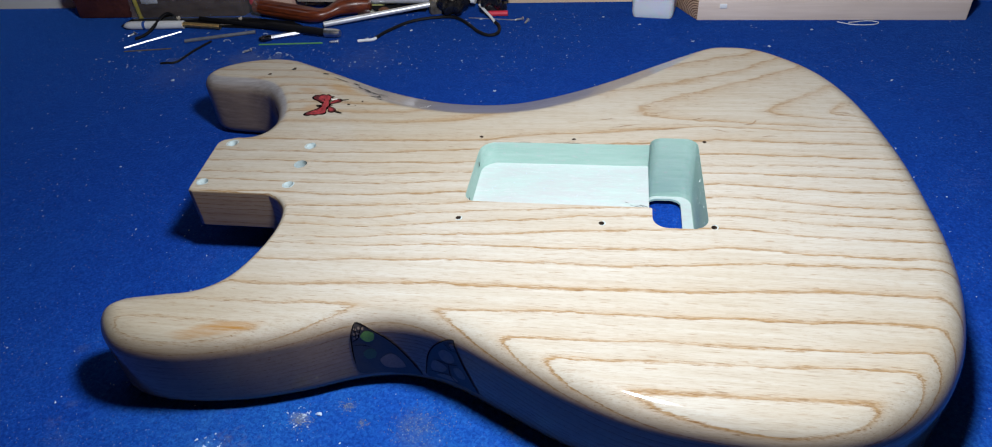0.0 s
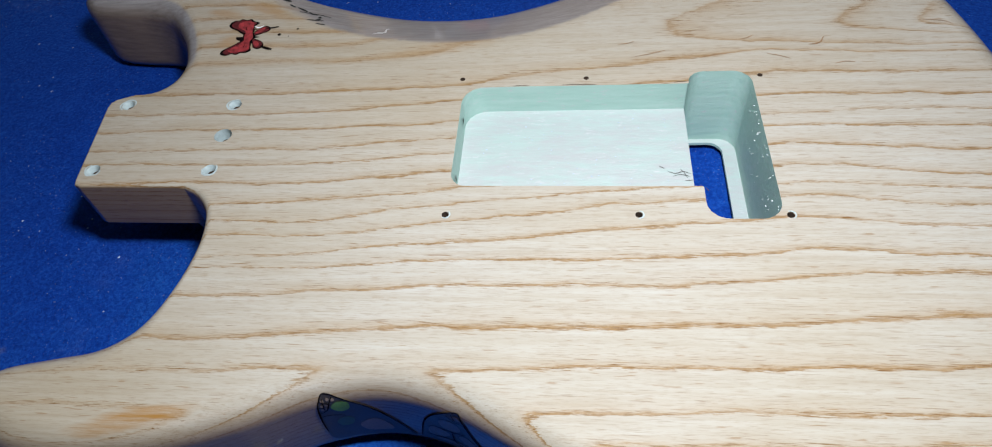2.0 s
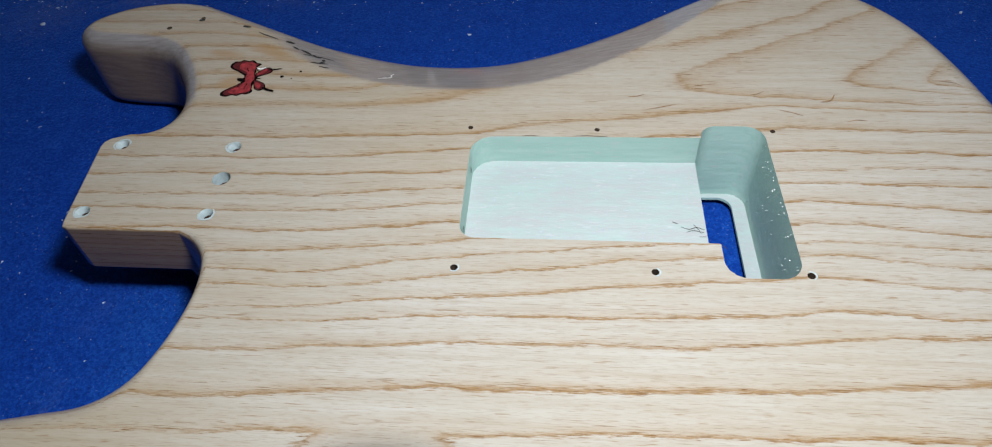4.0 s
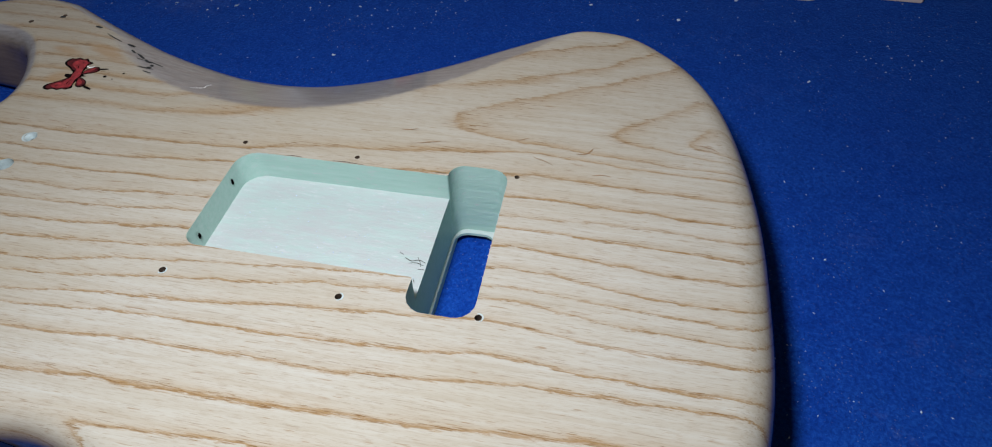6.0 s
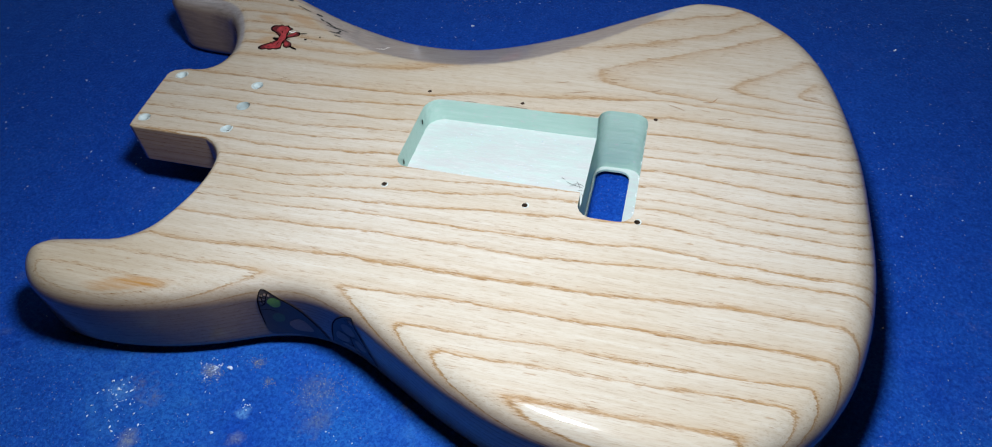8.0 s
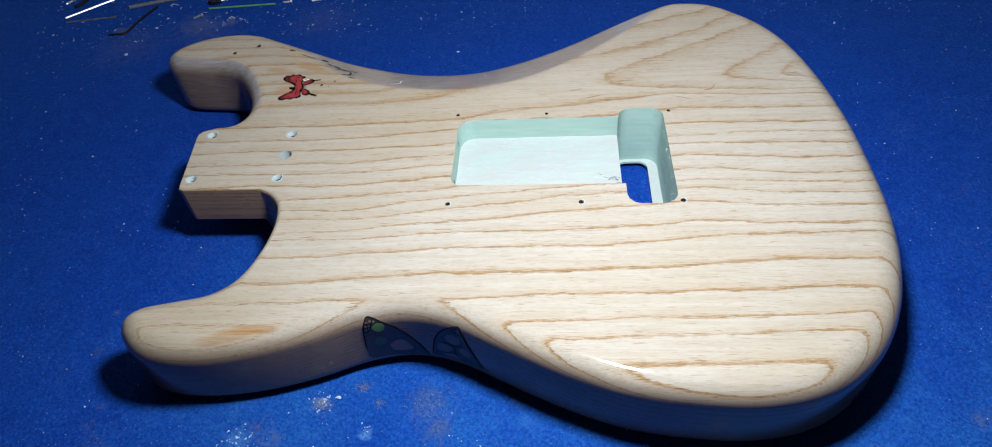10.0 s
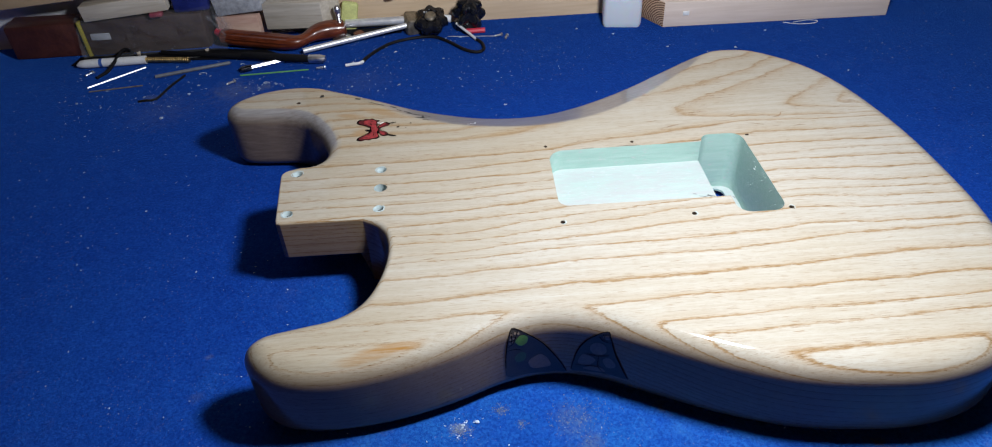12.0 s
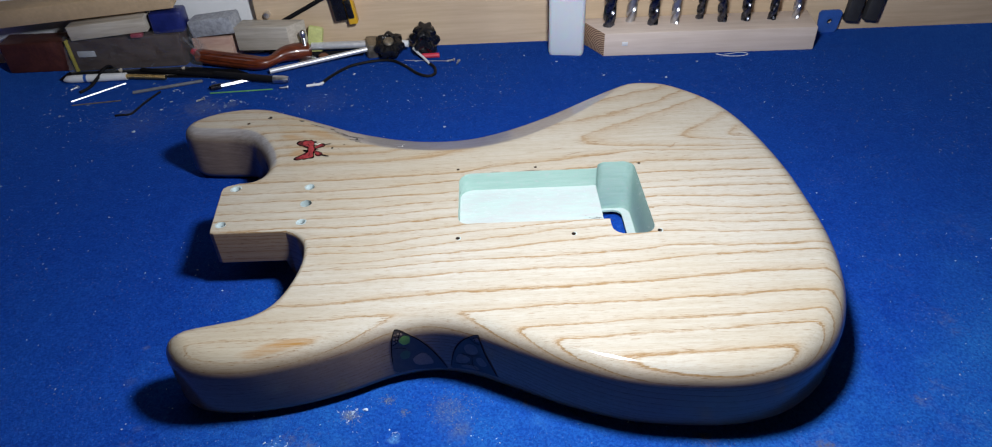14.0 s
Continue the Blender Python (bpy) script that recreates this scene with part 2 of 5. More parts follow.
GREY_DUST, TAN_DUST, PALE_DUST = (0.16, 0.175, 0.175), (0.085, 0.100, 0.098), (0.10, 0.27, 0.50)
SMUDGES = [(-60, -92, 4.6, 0.7, GREY_DUST), (-39, -83, 3.2, 0.5, TAN_DUST), (-31, -91, 2.4, 0.6, TAN_DUST), (-8, -89, 11, 0.26, TAN_DUST), (0, -105, 8, 0.42, TAN_DUST), (-4, -97, 14, 0.16, TAN_DUST),
           (-34, -108, 4, 0.75, PALE_DUST), (-32, -120, 5, 0.5, GREY_DUST), (-78, -131, 6, 0.7, GREY_DUST), (-96, -112, 8, 0.35, PALE_DUST), (-189, -63, 5, 0.22, TAN_DUST), (-190, -37, 3, 0.3, GREY_DUST),
           (-172, -95, 4, 0.22, TAN_DUST), (-250, 269, 24, 0.35, GREY_DUST), (-300, 238, 42, 0.14, GREY_DUST), (-235, 250, 34, 0.16, GREY_DUST), (-140, 268, 36, 0.12, GREY_DUST), (-222, 271, 8, 0.5, GREY_DUST), (-318, 262, 9, 0.35, GREY_DUST)]


def carpet():
    """Short-pile blue carpet: matted tufts, faded and dusty patches, a few grimy ones."""
    m = Mat("blue_carpet", 0.95)
    flat = m.coords()
    fibre = m.noise(flat, 640.0, 2.0, 0.7, 0.6)
    tuft = m.noise(flat, 300.0, 4.0, 0.68, 0.8)
    matted = m.noise(flat, 85.0, 4.0, 0.62, 0.5)
    both = m.math("ADD", m.math("ADD", m.math("MULTIPLY", fibre, 0.52), m.math("MULTIPLY", tuft, 0.30)), m.math("MULTIPLY", matted, 0.18))
    blue = m.ramp(both, (0.36, (0.0016, 0.0180, 0.155)), (0.50, (0.0030, 0.0305, 0.228)), (0.64, (0.0075, 0.0540, 0.310)))
    # the front of the bench, where work is done, is rubbed paler than the back
    sep = m.node("ShaderNodeSeparateXYZ")
    m.link(flat, sep.inputs[0])
    # The same mask paints in the brightness of the pile close to the lamp.
    used_lit = m.node("ShaderNodeMapRange")
    used_lit.interpolation_type = "SMOOTHSTEP"
    for key, value in (("From Min", -0.10), ("From Max", 0.10), ("To Min", 1.0), ("To Max", 0.10)):
        used_lit.inputs[key].default_value = value
    m.link(m.math("ADD", sep.outputs[1], m.math("MULTIPLY", m.math("SUBTRACT", m.noise(flat, 6.0, 3.0, 0.6), 0.5), 0.25)), used_lit.inputs["Value"])
    inner = m.node("ShaderNodeMapRange")
    inner.interpolation_type = "SMOOTHSTEP"
    for key, value in (("From Min", -0.22), ("From Max", -0.07), ("To Min", 0.2), ("To Max", 1.0)):
        inner.inputs[key].default_value = value
    m.link(sep.outputs[0], inner.inputs["Value"])
    used_lit = m.math("MULTIPLY", used_lit.outputs[0], inner.outputs[0])
    wear = m.math("MULTIPLY", m.ramp(m.noise(flat, 9.0, 6.0, 0.66), (0.36, (0.1, 0.1, 0.1)), (0.70, (0.9, 0.9, 0.9))), used_lit)
    blue = m.mix(m.math("MULTIPLY", wear, m.ramp(fibre, (0.38, (0.35, 0.35, 0.35)), (0.60, (1, 1, 1)))), blue, (0.0150, 0.1080, 0.335))
    rubbed = m.math("MULTIPLY", m.ramp(m.noise(flat, 26.0, 6.0, 0.72), (0.53, (0, 0, 0)), (0.74, (0.75, 0.75, 0.75))), m.ramp(tuft, (0.38, (0.15, 0.15, 0.15)), (0.64, (1, 1, 1))))
    blue = m.mix(m.math("MULTIPLY", rubbed, used_lit), blue, (0.0260, 0.1250, 0.335))
    veil = m.math("MULTIPLY", m.ramp(m.noise(flat, 15.0, 5.0, 0.7), (0.55, (0, 0, 0)), (0.78, (0.30, 0.30, 0.30))), m.ramp(fibre, (0.35, (0.3, 0.3, 0.3)), (0.65, (1, 1, 1))))
    blue = m.mix(m.math("MULTIPLY", veil, used_lit), blue, (0.150, 0.180, 0.240))
    dust = m.math("MULTIPLY", m.ramp(m.noise(flat, 760.0, 1.5, 0.6), (0.665, (0, 0, 0)), (0.72, (1, 1, 1))),
                  m.ramp(m.noise(flat, 21.0, 4.0, 0.65), (0.46, (0.05, 0.05, 0.05)), (0.70, (0.75, 0.75, 0.75))))
    colour = m.mix(dust, blue, (0.2323, 0.2788, 0.3717))
    grime = m.math("MULTIPLY", m.ramp(m.noise(flat, 30.0, 4.0, 0.65), (0.60, (0, 0, 0)), (0.71, (0.7, 0.7, 0.7))), m.ramp(tuft, (0.44, (0, 0, 0)), (0.60, (1, 1, 1))))
    colour = m.mix(m.math("MULTIPLY", grime, used_lit), colour, (0.085, 0.078, 0.072))
    # sanding dust, glue and chalk trodden into the pile
    rough_edge = m.math("MULTIPLY", m.math("SUBTRACT", m.noise(flat, 160.0, 4.0, 0.7), 0.5), 2.2)
    for sx, sy, r, much, tone in SMUDGES:
        mp = m.node("ShaderNodeMapping")
        mp.vector_type = "TEXTURE"
        mp.inputs["Location"].default_value, mp.inputs["Scale"].default_value = (sx * 0.001, sy * 0.001, 0), (r * 0.001, r * 0.0009, 0.05)
        away = m.node("ShaderNodeVectorMath")
        away.operation = "LENGTH"
        m.link(flat, mp.inputs["Vector"])
        m.link(mp.outputs[0], away.inputs[0])
        spot = m.ramp(m.math("ADD", away.outputs["Value"], rough_edge), (0.15, (much, much, much)), (1.25, (0, 0, 0)))
        colour = m.mix(m.math("MULTIPLY", spot, m.ramp(fibre, (0.38, (0.35, 0.35, 0.35)), (0.58, (1, 1, 1)))), colour, tone)
    m.base(colour)
    m.bump(both, 0.6, 0.0013)
    m.set(Specular_IOR_Level=0.05, Sheen_Weight=0.95, Sheen_Roughness=0.32, Sheen_Tint=(0.055, 0.26, 1.0, 1))
    return m.m


def mint_paint():
    """Thin mint-green primer brushed over routed wood, chalky, with grain showing through."""
    m = Mat("mint_primer", 0.6)
    grain = m.noise(m.coords((45.0, 420.0, 420.0)), 1.0, 4.0, 0.65)
    col = m.ramp(grain, (0.3, (0.305, 0.470, 0.412)), (0.55, (0.350, 0.505, 0.452)), (0.78, (0.405, 0.535, 0.495)))
    chalk = m.ramp(m.noise(m.coords((160.0, 700.0, 700.0)), 1.0, 3.0, 0.7), (0.60, (0, 0, 0)), (0.70, (0.9, 0.9, 0.9)))
    # sanding dust lies on the level floor and not on the walls
    g = m.node("ShaderNodeNewGeometry")
    sep = m.node("ShaderNodeSeparateXYZ")
    m.link(g.outputs["Normal"], sep.inputs[0])
    level = m.ramp(sep.outputs[2], (0.6, (0, 0, 0)), (0.95, (0.95, 0.95, 0.95)))
    col = m.mix(m.math("MULTIPLY", level, m.ramp(m.noise(m.coords((70.0, 240.0, 240.0)), 1.0, 6.0, 0.75), (0.36, (0.48, 0.48, 0.48)), (0.62, (1, 1, 1)))), col, (0.372, 0.378, 0.376))
    m.base(m.mix(chalk, col, (0.450, 0.462, 0.462)))
    m.bump(m.math("ADD", grain, m.noise(m.coords((300.0, 900.0, 900.0)), 1.0, 3.0, 0.7)), 0.28, 0.0006)
    return m.m


def plain(name, colour, rough=0.5, metal=0.0, vary=0.25, size=60.0, bump=0.0, stretch=(1, 1, 1), **extra):
    """A surface of one colour with uneven tone and gloss at two scales."""
    m = Mat(name, rough, metal, colour)
    n1 = m.noise(m.coords(stretch), size, 4.0, 0.6)
    n2 = m.noise(m.coords(stretch), size * 7, 3.0, 0.6)
    both = m.math("ADD", m.math("MULTIPLY", n1, 0.6), m.math("MULTIPLY", n2, 0.4))
    lo = tuple(c * (1 - vary) for c in colour)
    hi = tuple(min(1.0, c * (1 + vary)) for c in colour)
    m.base(m.ramp(both, (0.35, lo), (0.65, hi)))
    m.rough(m.ramp(n1, (0.3, (max(0.03, rough - 0.08),) * 3), (0.7, (min(1, rough + 0.08),) * 3)))
    if bump:
        m.bump(both, bump, 0.001)
    m.set(**extra)
    return m.m


def timber(name, light, dark, pitch=160.0, rough=0.65, along="x"):
    """Bare sawn timber with streaks along one axis."""
    m = Mat(name, rough)
    s = {"x": (6.0, pitch, pitch), "y": (pitch, 6.0, pitch), "z": (pitch, pitch, 6.0)}[along]
    a = m.noise(m.coords(s), 1.0, 5.0, 0.6, 0.4)
    b = m.noise(m.coords(tuple(k * 4 for k in s)), 1.0, 3.0, 0.6)
    c = m.noise(m.coords(), 12.0, 3.0, 0.5)
    f = m.math("ADD", m.math("MULTIPLY", a, 0.65), m.math("MULTIPLY", b, 0.35))
    col = m.ramp(f, (0.30, dark), (0.62, light))
    m.base(m.mix(m.ramp(c, (0.4, (0, 0, 0)), (0.75, (0.35, 0.35, 0.35))), col, tuple(k * 0.75 for k in dark)))
    m.bump(f, 0.25, 0.0008)
    return m.m


ASH, CARPET, MINT = ash_wood(), carpet(), mint_paint()
CHALK = plain("chalky_primer", (0.36, 0.43, 0.43), 0.7, 0, 0.2, 500, 0.3)
HOLE = plain("dark_hole_lining", (0.05, 0.030, 0.018), 0.8, 0, 0.4, 400)
PLY = timber("plywood_board", (0.69, 0.525, 0.355), (0.55, 0.395, 0.255), 90)


# ---- building helpers ----
def empty(name, at=(0, 0, 0), turn=0.0):
    ob = new(name)
    ob.matrix_world = pose(*at, 0, 0, turn)
    ob.empty_display_size = 0.01
    return ob


def part(name, bm, material, parent=None, label="", smooth=True, angle=35.0):
    """Links a bmesh as one mesh object, under a thing or a part if given."""
    bmesh.ops.recalc_face_normals(bm, faces=bm.faces[:])
    me = bpy.data.meshes.new(name)
    bm.to_mesh(me)
    bm.free()
    for f in me.polygons:
        f.use_smooth = smooth
    if smooth:
        me.set_sharp_from_angle(angle=radians(angle))
    for mt in material if isinstance(material, (list, tuple)) else (material,):
        me.materials.append(mt)
    ob = new(name, me)
    if parent:
        ob.parent = parent
    if label:
        tagged(ob, label)
    return ob


def box(bm, lo, hi, bevel=0.0, turn=None, segments=2):
    """A box between two corners, its edges rounded by bevel, turned by a matrix about its middle."""
    c, s = (Vector(lo) + Vector(hi)) / 2, Vector(hi) - Vector(lo)
    m = Matrix.Translation(c) @ (turn.to_4x4() if turn else Matrix()) @ Matrix.Diagonal((*s, 1))
    r = bmesh.ops.create_cube(bm, size=1, matrix=m)
    if bevel:
        edges = list({e for v in r["verts"] for e in v.link_edges})
        bmesh.ops.bevel(bm, geom=edges, offset=bevel, segments=segments, profile=0.5, affect="EDGES")
    return bm


def catmull(points, step, closed=False):
    """A smooth line through points, sampled about every step."""
    p = [Vector(q) for q in points]
    n, out = len(p), []
    for i in range(n if closed else n - 1):
        a, b, c, d = (p[(i + k) % n] if closed else p[min(max(i + k, 0), n - 1)] for k in (-1, 0, 1, 2))
        count = max(1, round((c - b).length / step))
        for j in range(count):
            u = j / count
            out.append(0.5 * (2 * b + (c - a) * u + (2 * a - 5 * b + 4 * c - d) * u * u + (3 * b - a - 3 * c + d) * u ** 3))
    if not closed:
        out.append(p[-1])
    return out


def rounded(points, radius, steps=5):
    """A polygon with rounded corners, as a list of 2D points."""
    out, n = [], len(points)
    for i in range(n):
        a, b, c = (Vector(points[(i + k) % n]) for k in (-1, 0, 1))
        r = radius[i] if isinstance(radius, (list, tuple)) else radius
        u, w = (a - b).normalized(), (c - b).normalized()
        half = math.acos(max(-1, min(1, u.dot(w)))) / 2
        cut = r / math.tan(half)
        p, q = b + u * cut, b + w * cut
        mid = b + (u + w).normalized() * (r / math.sin(half))
        t0, t1 = p - mid, q - mid
        for k in range(steps + 1):
            v = t0.lerp(t1, k / steps).normalized() * r
            out.append(mid + v)
    return out


def inside(p, poly):
    hit = False
    for a, b in zip(poly, poly[1:] + poly[:1]):
        if (a[1] > p[1]) != (b[1] > p[1]) and p[0] < (b[0] - a[0]) * (p[1] - a[1]) / (b[1] - a[1]) + a[0]:
            hit = not hit
    return hit


def triangulated(loops, extra=(), lines=()):
    """Triangles of the area inside the first loop and outside the others, with extra points and lines in it."""
    pts, edges = [], []
    for loop in loops:
        k = len(pts)
        pts += [Vector(q) for q in loop]
        edges += [(k + i, k + (i + 1) % len(loop)) for i in range(len(loop))]
    for line in lines:
        k = len(pts)
        pts += [Vector(q) for q in line]
        edges += [(k + i, k + i + 1) for i in range(len(line) - 1)]
    pts += [Vector(q) for q in extra]
    verts, _, faces, *_ = delaunay_2d_cdt(pts, edges, [], 1, 1e-7)
    keep = []
    for f in faces:
        c = sum((verts[i] for i in f), Vector((0, 0))) / len(f)
        if not any(inside(c, h) for h in loops[1:]):
            keep.append(f)
    return verts, keep


def bridge(bm, lower, upper, closed=True):
    n = len(lower)
    for i in range(n if closed else n - 1):
        j = (i + 1) % n
        bm.faces.new((lower[i], lower[j], upper[j], upper[i]))


def lathe(bm, profile, m=Matrix(), sides=24, lobes=0, depth=0.0):
    """Turns a profile of (radius, height) round z; lobes make a scalloped rim."""
    rings = []
    for r, h in profile:
        ring = []
        for k in range(sides):
            a = 2 * math.pi * k / sides
            rr = r * (1 + depth * math.cos(lobes * a)) if lobes else r
            ring.append(bm.verts.new(m @ Vector((rr * math.cos(a), rr * math.sin(a), h))))
        rings.append(ring)
    for a, b in zip(rings, rings[1:]):
        bridge(bm, a, b)
    bm.faces.new(rings[0][::-1])
    bm.faces.new(rings[-1])
    return bm


def tube(bm, points, radius, sides=8):
    """A round rod or cable along points; radius may be a list."""
    p = [Vector(q) for q in points]
    rings, up = [], Vector((0, 0, 1))
    for i, q in enumerate(p):
        d = (p[min(i + 1, len(p) - 1)] - p[max(i - 1, 0)]).normalized()
        s = d.cross(up if abs(d.z) < 0.95 else Vector((1, 0, 0))).normalized()
        w = s.cross(d)
        r = radius[i] if isinstance(radius, (list, tuple)) else radius
        rings.append([bm.verts.new(q + (s * math.cos(2 * math.pi * k / sides) + w * math.sin(2 * math.pi * k / sides)) * r) for k in range(sides)])
    for a, b in zip(rings, rings[1:]):
        bridge(bm, a, b)
    bm.faces.new(rings[0][::-1])
    bm.faces.new(rings[-1])
    return bm


# ---- structure: bench, back board, room ----
bm = bmesh.new()
box(bm, (-1.1, -0.62, -0.012), (1.1, 0.388, 0.0))
tagged(part("bench_carpet", bm, CARPET, smooth=False), "blue short-pile carpet covering the workbench, dusted with wood chips", "carpet", kind="structure")
bm = bmesh.new()
box(bm, (-0.218, 0.388, -0.05), (1.1, 0.400, 0.62), 0.001)
tagged(part("back_board", bm, PLY, smooth=False), "light plywood board standing behind the workbench", "board", kind="structure")
WALLPAINT = plain("wall_paint", (0.84, 0.85, 0.86), 0.85, 0, 0.06, 3.0)
DIMPAINT = plain("dark_wall_paint", (0.06, 0.06, 0.065), 0.9, 0, 0.15, 3.0)
FLOORWOOD = timber("floor_boards", (0.30, 0.22, 0.15), (0.20, 0.14, 0.09), 20)
for name, lo, hi, mt, label in (
    ("wall_north", (-2.2, 0.401, -0.9), (2.2, 0.5, 1.6), WALLPAINT, "plain painted wall behind the workbench"),
    ("wall_south", (-2.2, -2.6, -0.9), (2.2, -2.5, 1.6), DIMPAINT, "dark painted wall behind the camera"),
    ("wall_east", (2.2, -2.6, -0.9), (2.3, 0.5, 1.6), DIMPAINT, "dark painted side wall"),
    ("wall_west", (-2.3, -2.6, -0.9), (-2.2, 0.5, 1.6), DIMPAINT, "dark painted side wall"),
    ("floor", (-2.3, -2.6, -1.0), (2.3, 0.5, -0.9), FLOORWOOD, "dark floor of the workshop"),
    ("ceiling", (-2.3, -2.6, 1.6), (2.3, 0.5, 1.7), DIMPAINT, "dark ceiling of the workshop"),
):
    bm = bmesh.new()
    box(bm, lo, hi)
    tagged(part(name, bm, mt, smooth=False), label, name.split("_")[0], kind="structure")

# ---- guitar body ----
T = 0.045
MM = 0.001
FAR_SIDE = [(-155, 67.5), (-147, 71), (-141, 77), (-138, 86), (-139, 98), (-146, 115), (-158, 131), (-174, 138), (-193, 140), (-208, 143),
            (-216, 152), (-212, 165), (-195, 177), (-172, 182), (-152, 179), (-131, 169.5), (-110, 161), (-86, 153.5), (-60, 148.5), (-34, 144.5),
            (-8, 145.5), (18, 151.5), (44, 160), (70, 171.5), (96, 186), (119, 196), (142, 200.5), (163, 198), (181, 188.5), (198, 171), (211, 146),
            (220, 112), (225.8, 70), (227, 30)]
NEAR_SIDE = [(226, -4), (221, -35), (211, -64), (195, -88), (172, -105), (145, -112), (115, -111.5), (86, -107), (58, -97), (31, -84), (8, -73),
             (-14, -68.5), (-36, -72), (-60, -81.5), (-86, -89), (-114, -92.5), (-136, -90), (-149, -81.5), (-154, -71), (-147, -62),
             (-130, -57.5), (-114, -54), (-102, -46), (-95, -33), (-92, -15), (-94, 1), (-100, 10), (-107, 14)]
HEEL = [(-112, 14.2), (-152, 14.5), (-154.4, 15.5), (-155.2, 18), (-160, 61), (-159.6, 64), (-157.6, 66.4)]
CREASE = [(-150, 181), (-131, 165), (-113, 147), (-95, 130), (-73, 116), (-49, 106.5), (-26, 102), (-3, 101), (19, 104), (38, 111), (57, 121.5),
          (82, 140), (110, 166), (133, 190), (150, 205)]


def outline():
    a = catmull([(x * MM, y * MM) for x, y in FAR_SIDE + NEAR_SIDE], 0.003)
    b = [Vector((x * MM, y * MM)) for x, y in HEEL]
    pts = a[:]
    for p, q in zip(a[-1:] + b, b):
        count = max(1, round((q - p).length / 0.003))
        pts += [p.lerp(q, (k + 1) / count) for k in range(count)]
    return pts[::-1], [p.x < -0.108 and 0.012 < p.y < 0.0705 for p in pts][::-1]


FOLD = catmull([(x * MM, y * MM) for x, y in CREASE], 0.004)


def crease_drop(x, y):
    """How far the carved rest behind the waist lies below the flat back."""
    if not -0.150 < x < 0.150 or y < 0.09:
        return 0.0
    p, d, side = Vector((x, y)), 1.0, 0.0
    for a, b in zip(FOLD, FOLD[1:]):
        ab = b - a
        u = max(0.0, min(1.0, (p - a).dot(ab) / ab.length_squared))
        q = (p - a - ab * u).length
        if q < d:
            d, side = q, ab.x * (p.y - a.y) - ab.y * (p.x - a.x)
    d = d if side > 0 else -d
    w = 0.0006 if x > -0.06 else 0.0006 + 0.06 * min(0.06, -0.06 - x)
    return 0.40 * (d if d > 30 * w else w * math.log1p(math.exp(d / w)) if d > -30 * w else 0.0)


def carved(p):
    return Vector((p.x, p.y, p.z * (1 - crease_drop(p.x, p.y) / T)))


EDGE, ON_HEEL = outline()
COUNT = len(EDGE)
INWARD = []
for i in range(COUNT):
    d = (EDGE[(i + 1) % COUNT] - EDGE[i - 1]).normalized()
    INWARD.append(Vector((-d.y, d.x)))
area = sum(a.x * b.y - b.x * a.y for a, b in zip(EDGE, EDGE[1:] + EDGE[:1]))
if area < 0:
    INWARD = [-v for v in INWARD]
RADIUS = [0.0012 if h else 0.0142 if p.x > 0.175 else 0.0118 if p.x < -0.095 and p.y < -0.055 else 0.0035 if p.x < -0.06 and -0.045 < p.y < 0.03 else 0.0105 for p, h in zip(EDGE, ON_HEEL)]
for _ in range(14):
    RADIUS = [r if h else (RADIUS[i - 1] + r + RADIUS[(i + 1) % COUNT]) / 3 for i, (r, h) in enumerate(zip(RADIUS, ON_HEEL))]
FOOT = [0.0205 if h else 0.0 for h in ON_HEEL]


def ring_at(inset, rise):
    """The outline moved inwards by inset radii; rise: height as a share of the radius below the back (negative: above the front)."""
    out = []
    for p, n, r, f in zip(EDGE, INWARD, RADIUS, FOOT):
        q = p + n * (r * inset)
        z = T - r * rise if rise >= 0 else f - min(r, 0.009) * rise
        out.append(carved(Vector((q.x, q.y, z))))
    return out


def circle(x, y, r, sides=14):
    return [Vector((x + r * math.cos(2 * math.pi * k / sides), y + r * math.sin(2 * math.pi * k / sides))) for k in range(sides)]


CAVITY = [Vector(p) for p in rounded([(p[0] * MM, p[1] * MM) for p in
          [(0, 14), (94, 13.5), (94, -1.7), (120, -1.7), (119.5, 77), (94, 77), (94, 69.6), (0, 69.6)]],
          [0.006, 0.0008, 0.0075, 0.0075, 0.0075, 0.0065, 0.0008, 0.0095])]
SLOT = [Vector(p) for p in rounded([(0.0947, 0.001), (0.1137, 0.001), (0.1137, 0.0747), (0.0947, 0.0745)], 0.006)]
SLOT_LOW = [Vector(p) for p in rounded([(0.0947, -0.004), (0.1160, -0.004), (0.1160, 0.084), (0.0947, 0.084)], 0.006)]
COVER_HOLES = [(-1, 75), (52, 74.2), (123, 74), (0, 0), (70, 0), (122, 0)]
NECK_HOLES = [(-150, 62), (-100, 61.3), (-149.3, 23.2), (-99, 23)]
PITS = [(x * MM, y * MM, 0.0011 if y > 50 else 0.00135, HOLE) for x, y in COVER_HOLES] + [(-0.164, 0.151, 0.0014, HOLE), (-0.149, 0.160, 0.0012, HOLE)]
PITS += [(x * MM, y * MM, 0.0029, CHALK) for x, y in NECK_HOLES] + [(-0.0995, 0.0425, 0.0038, CHALK)]

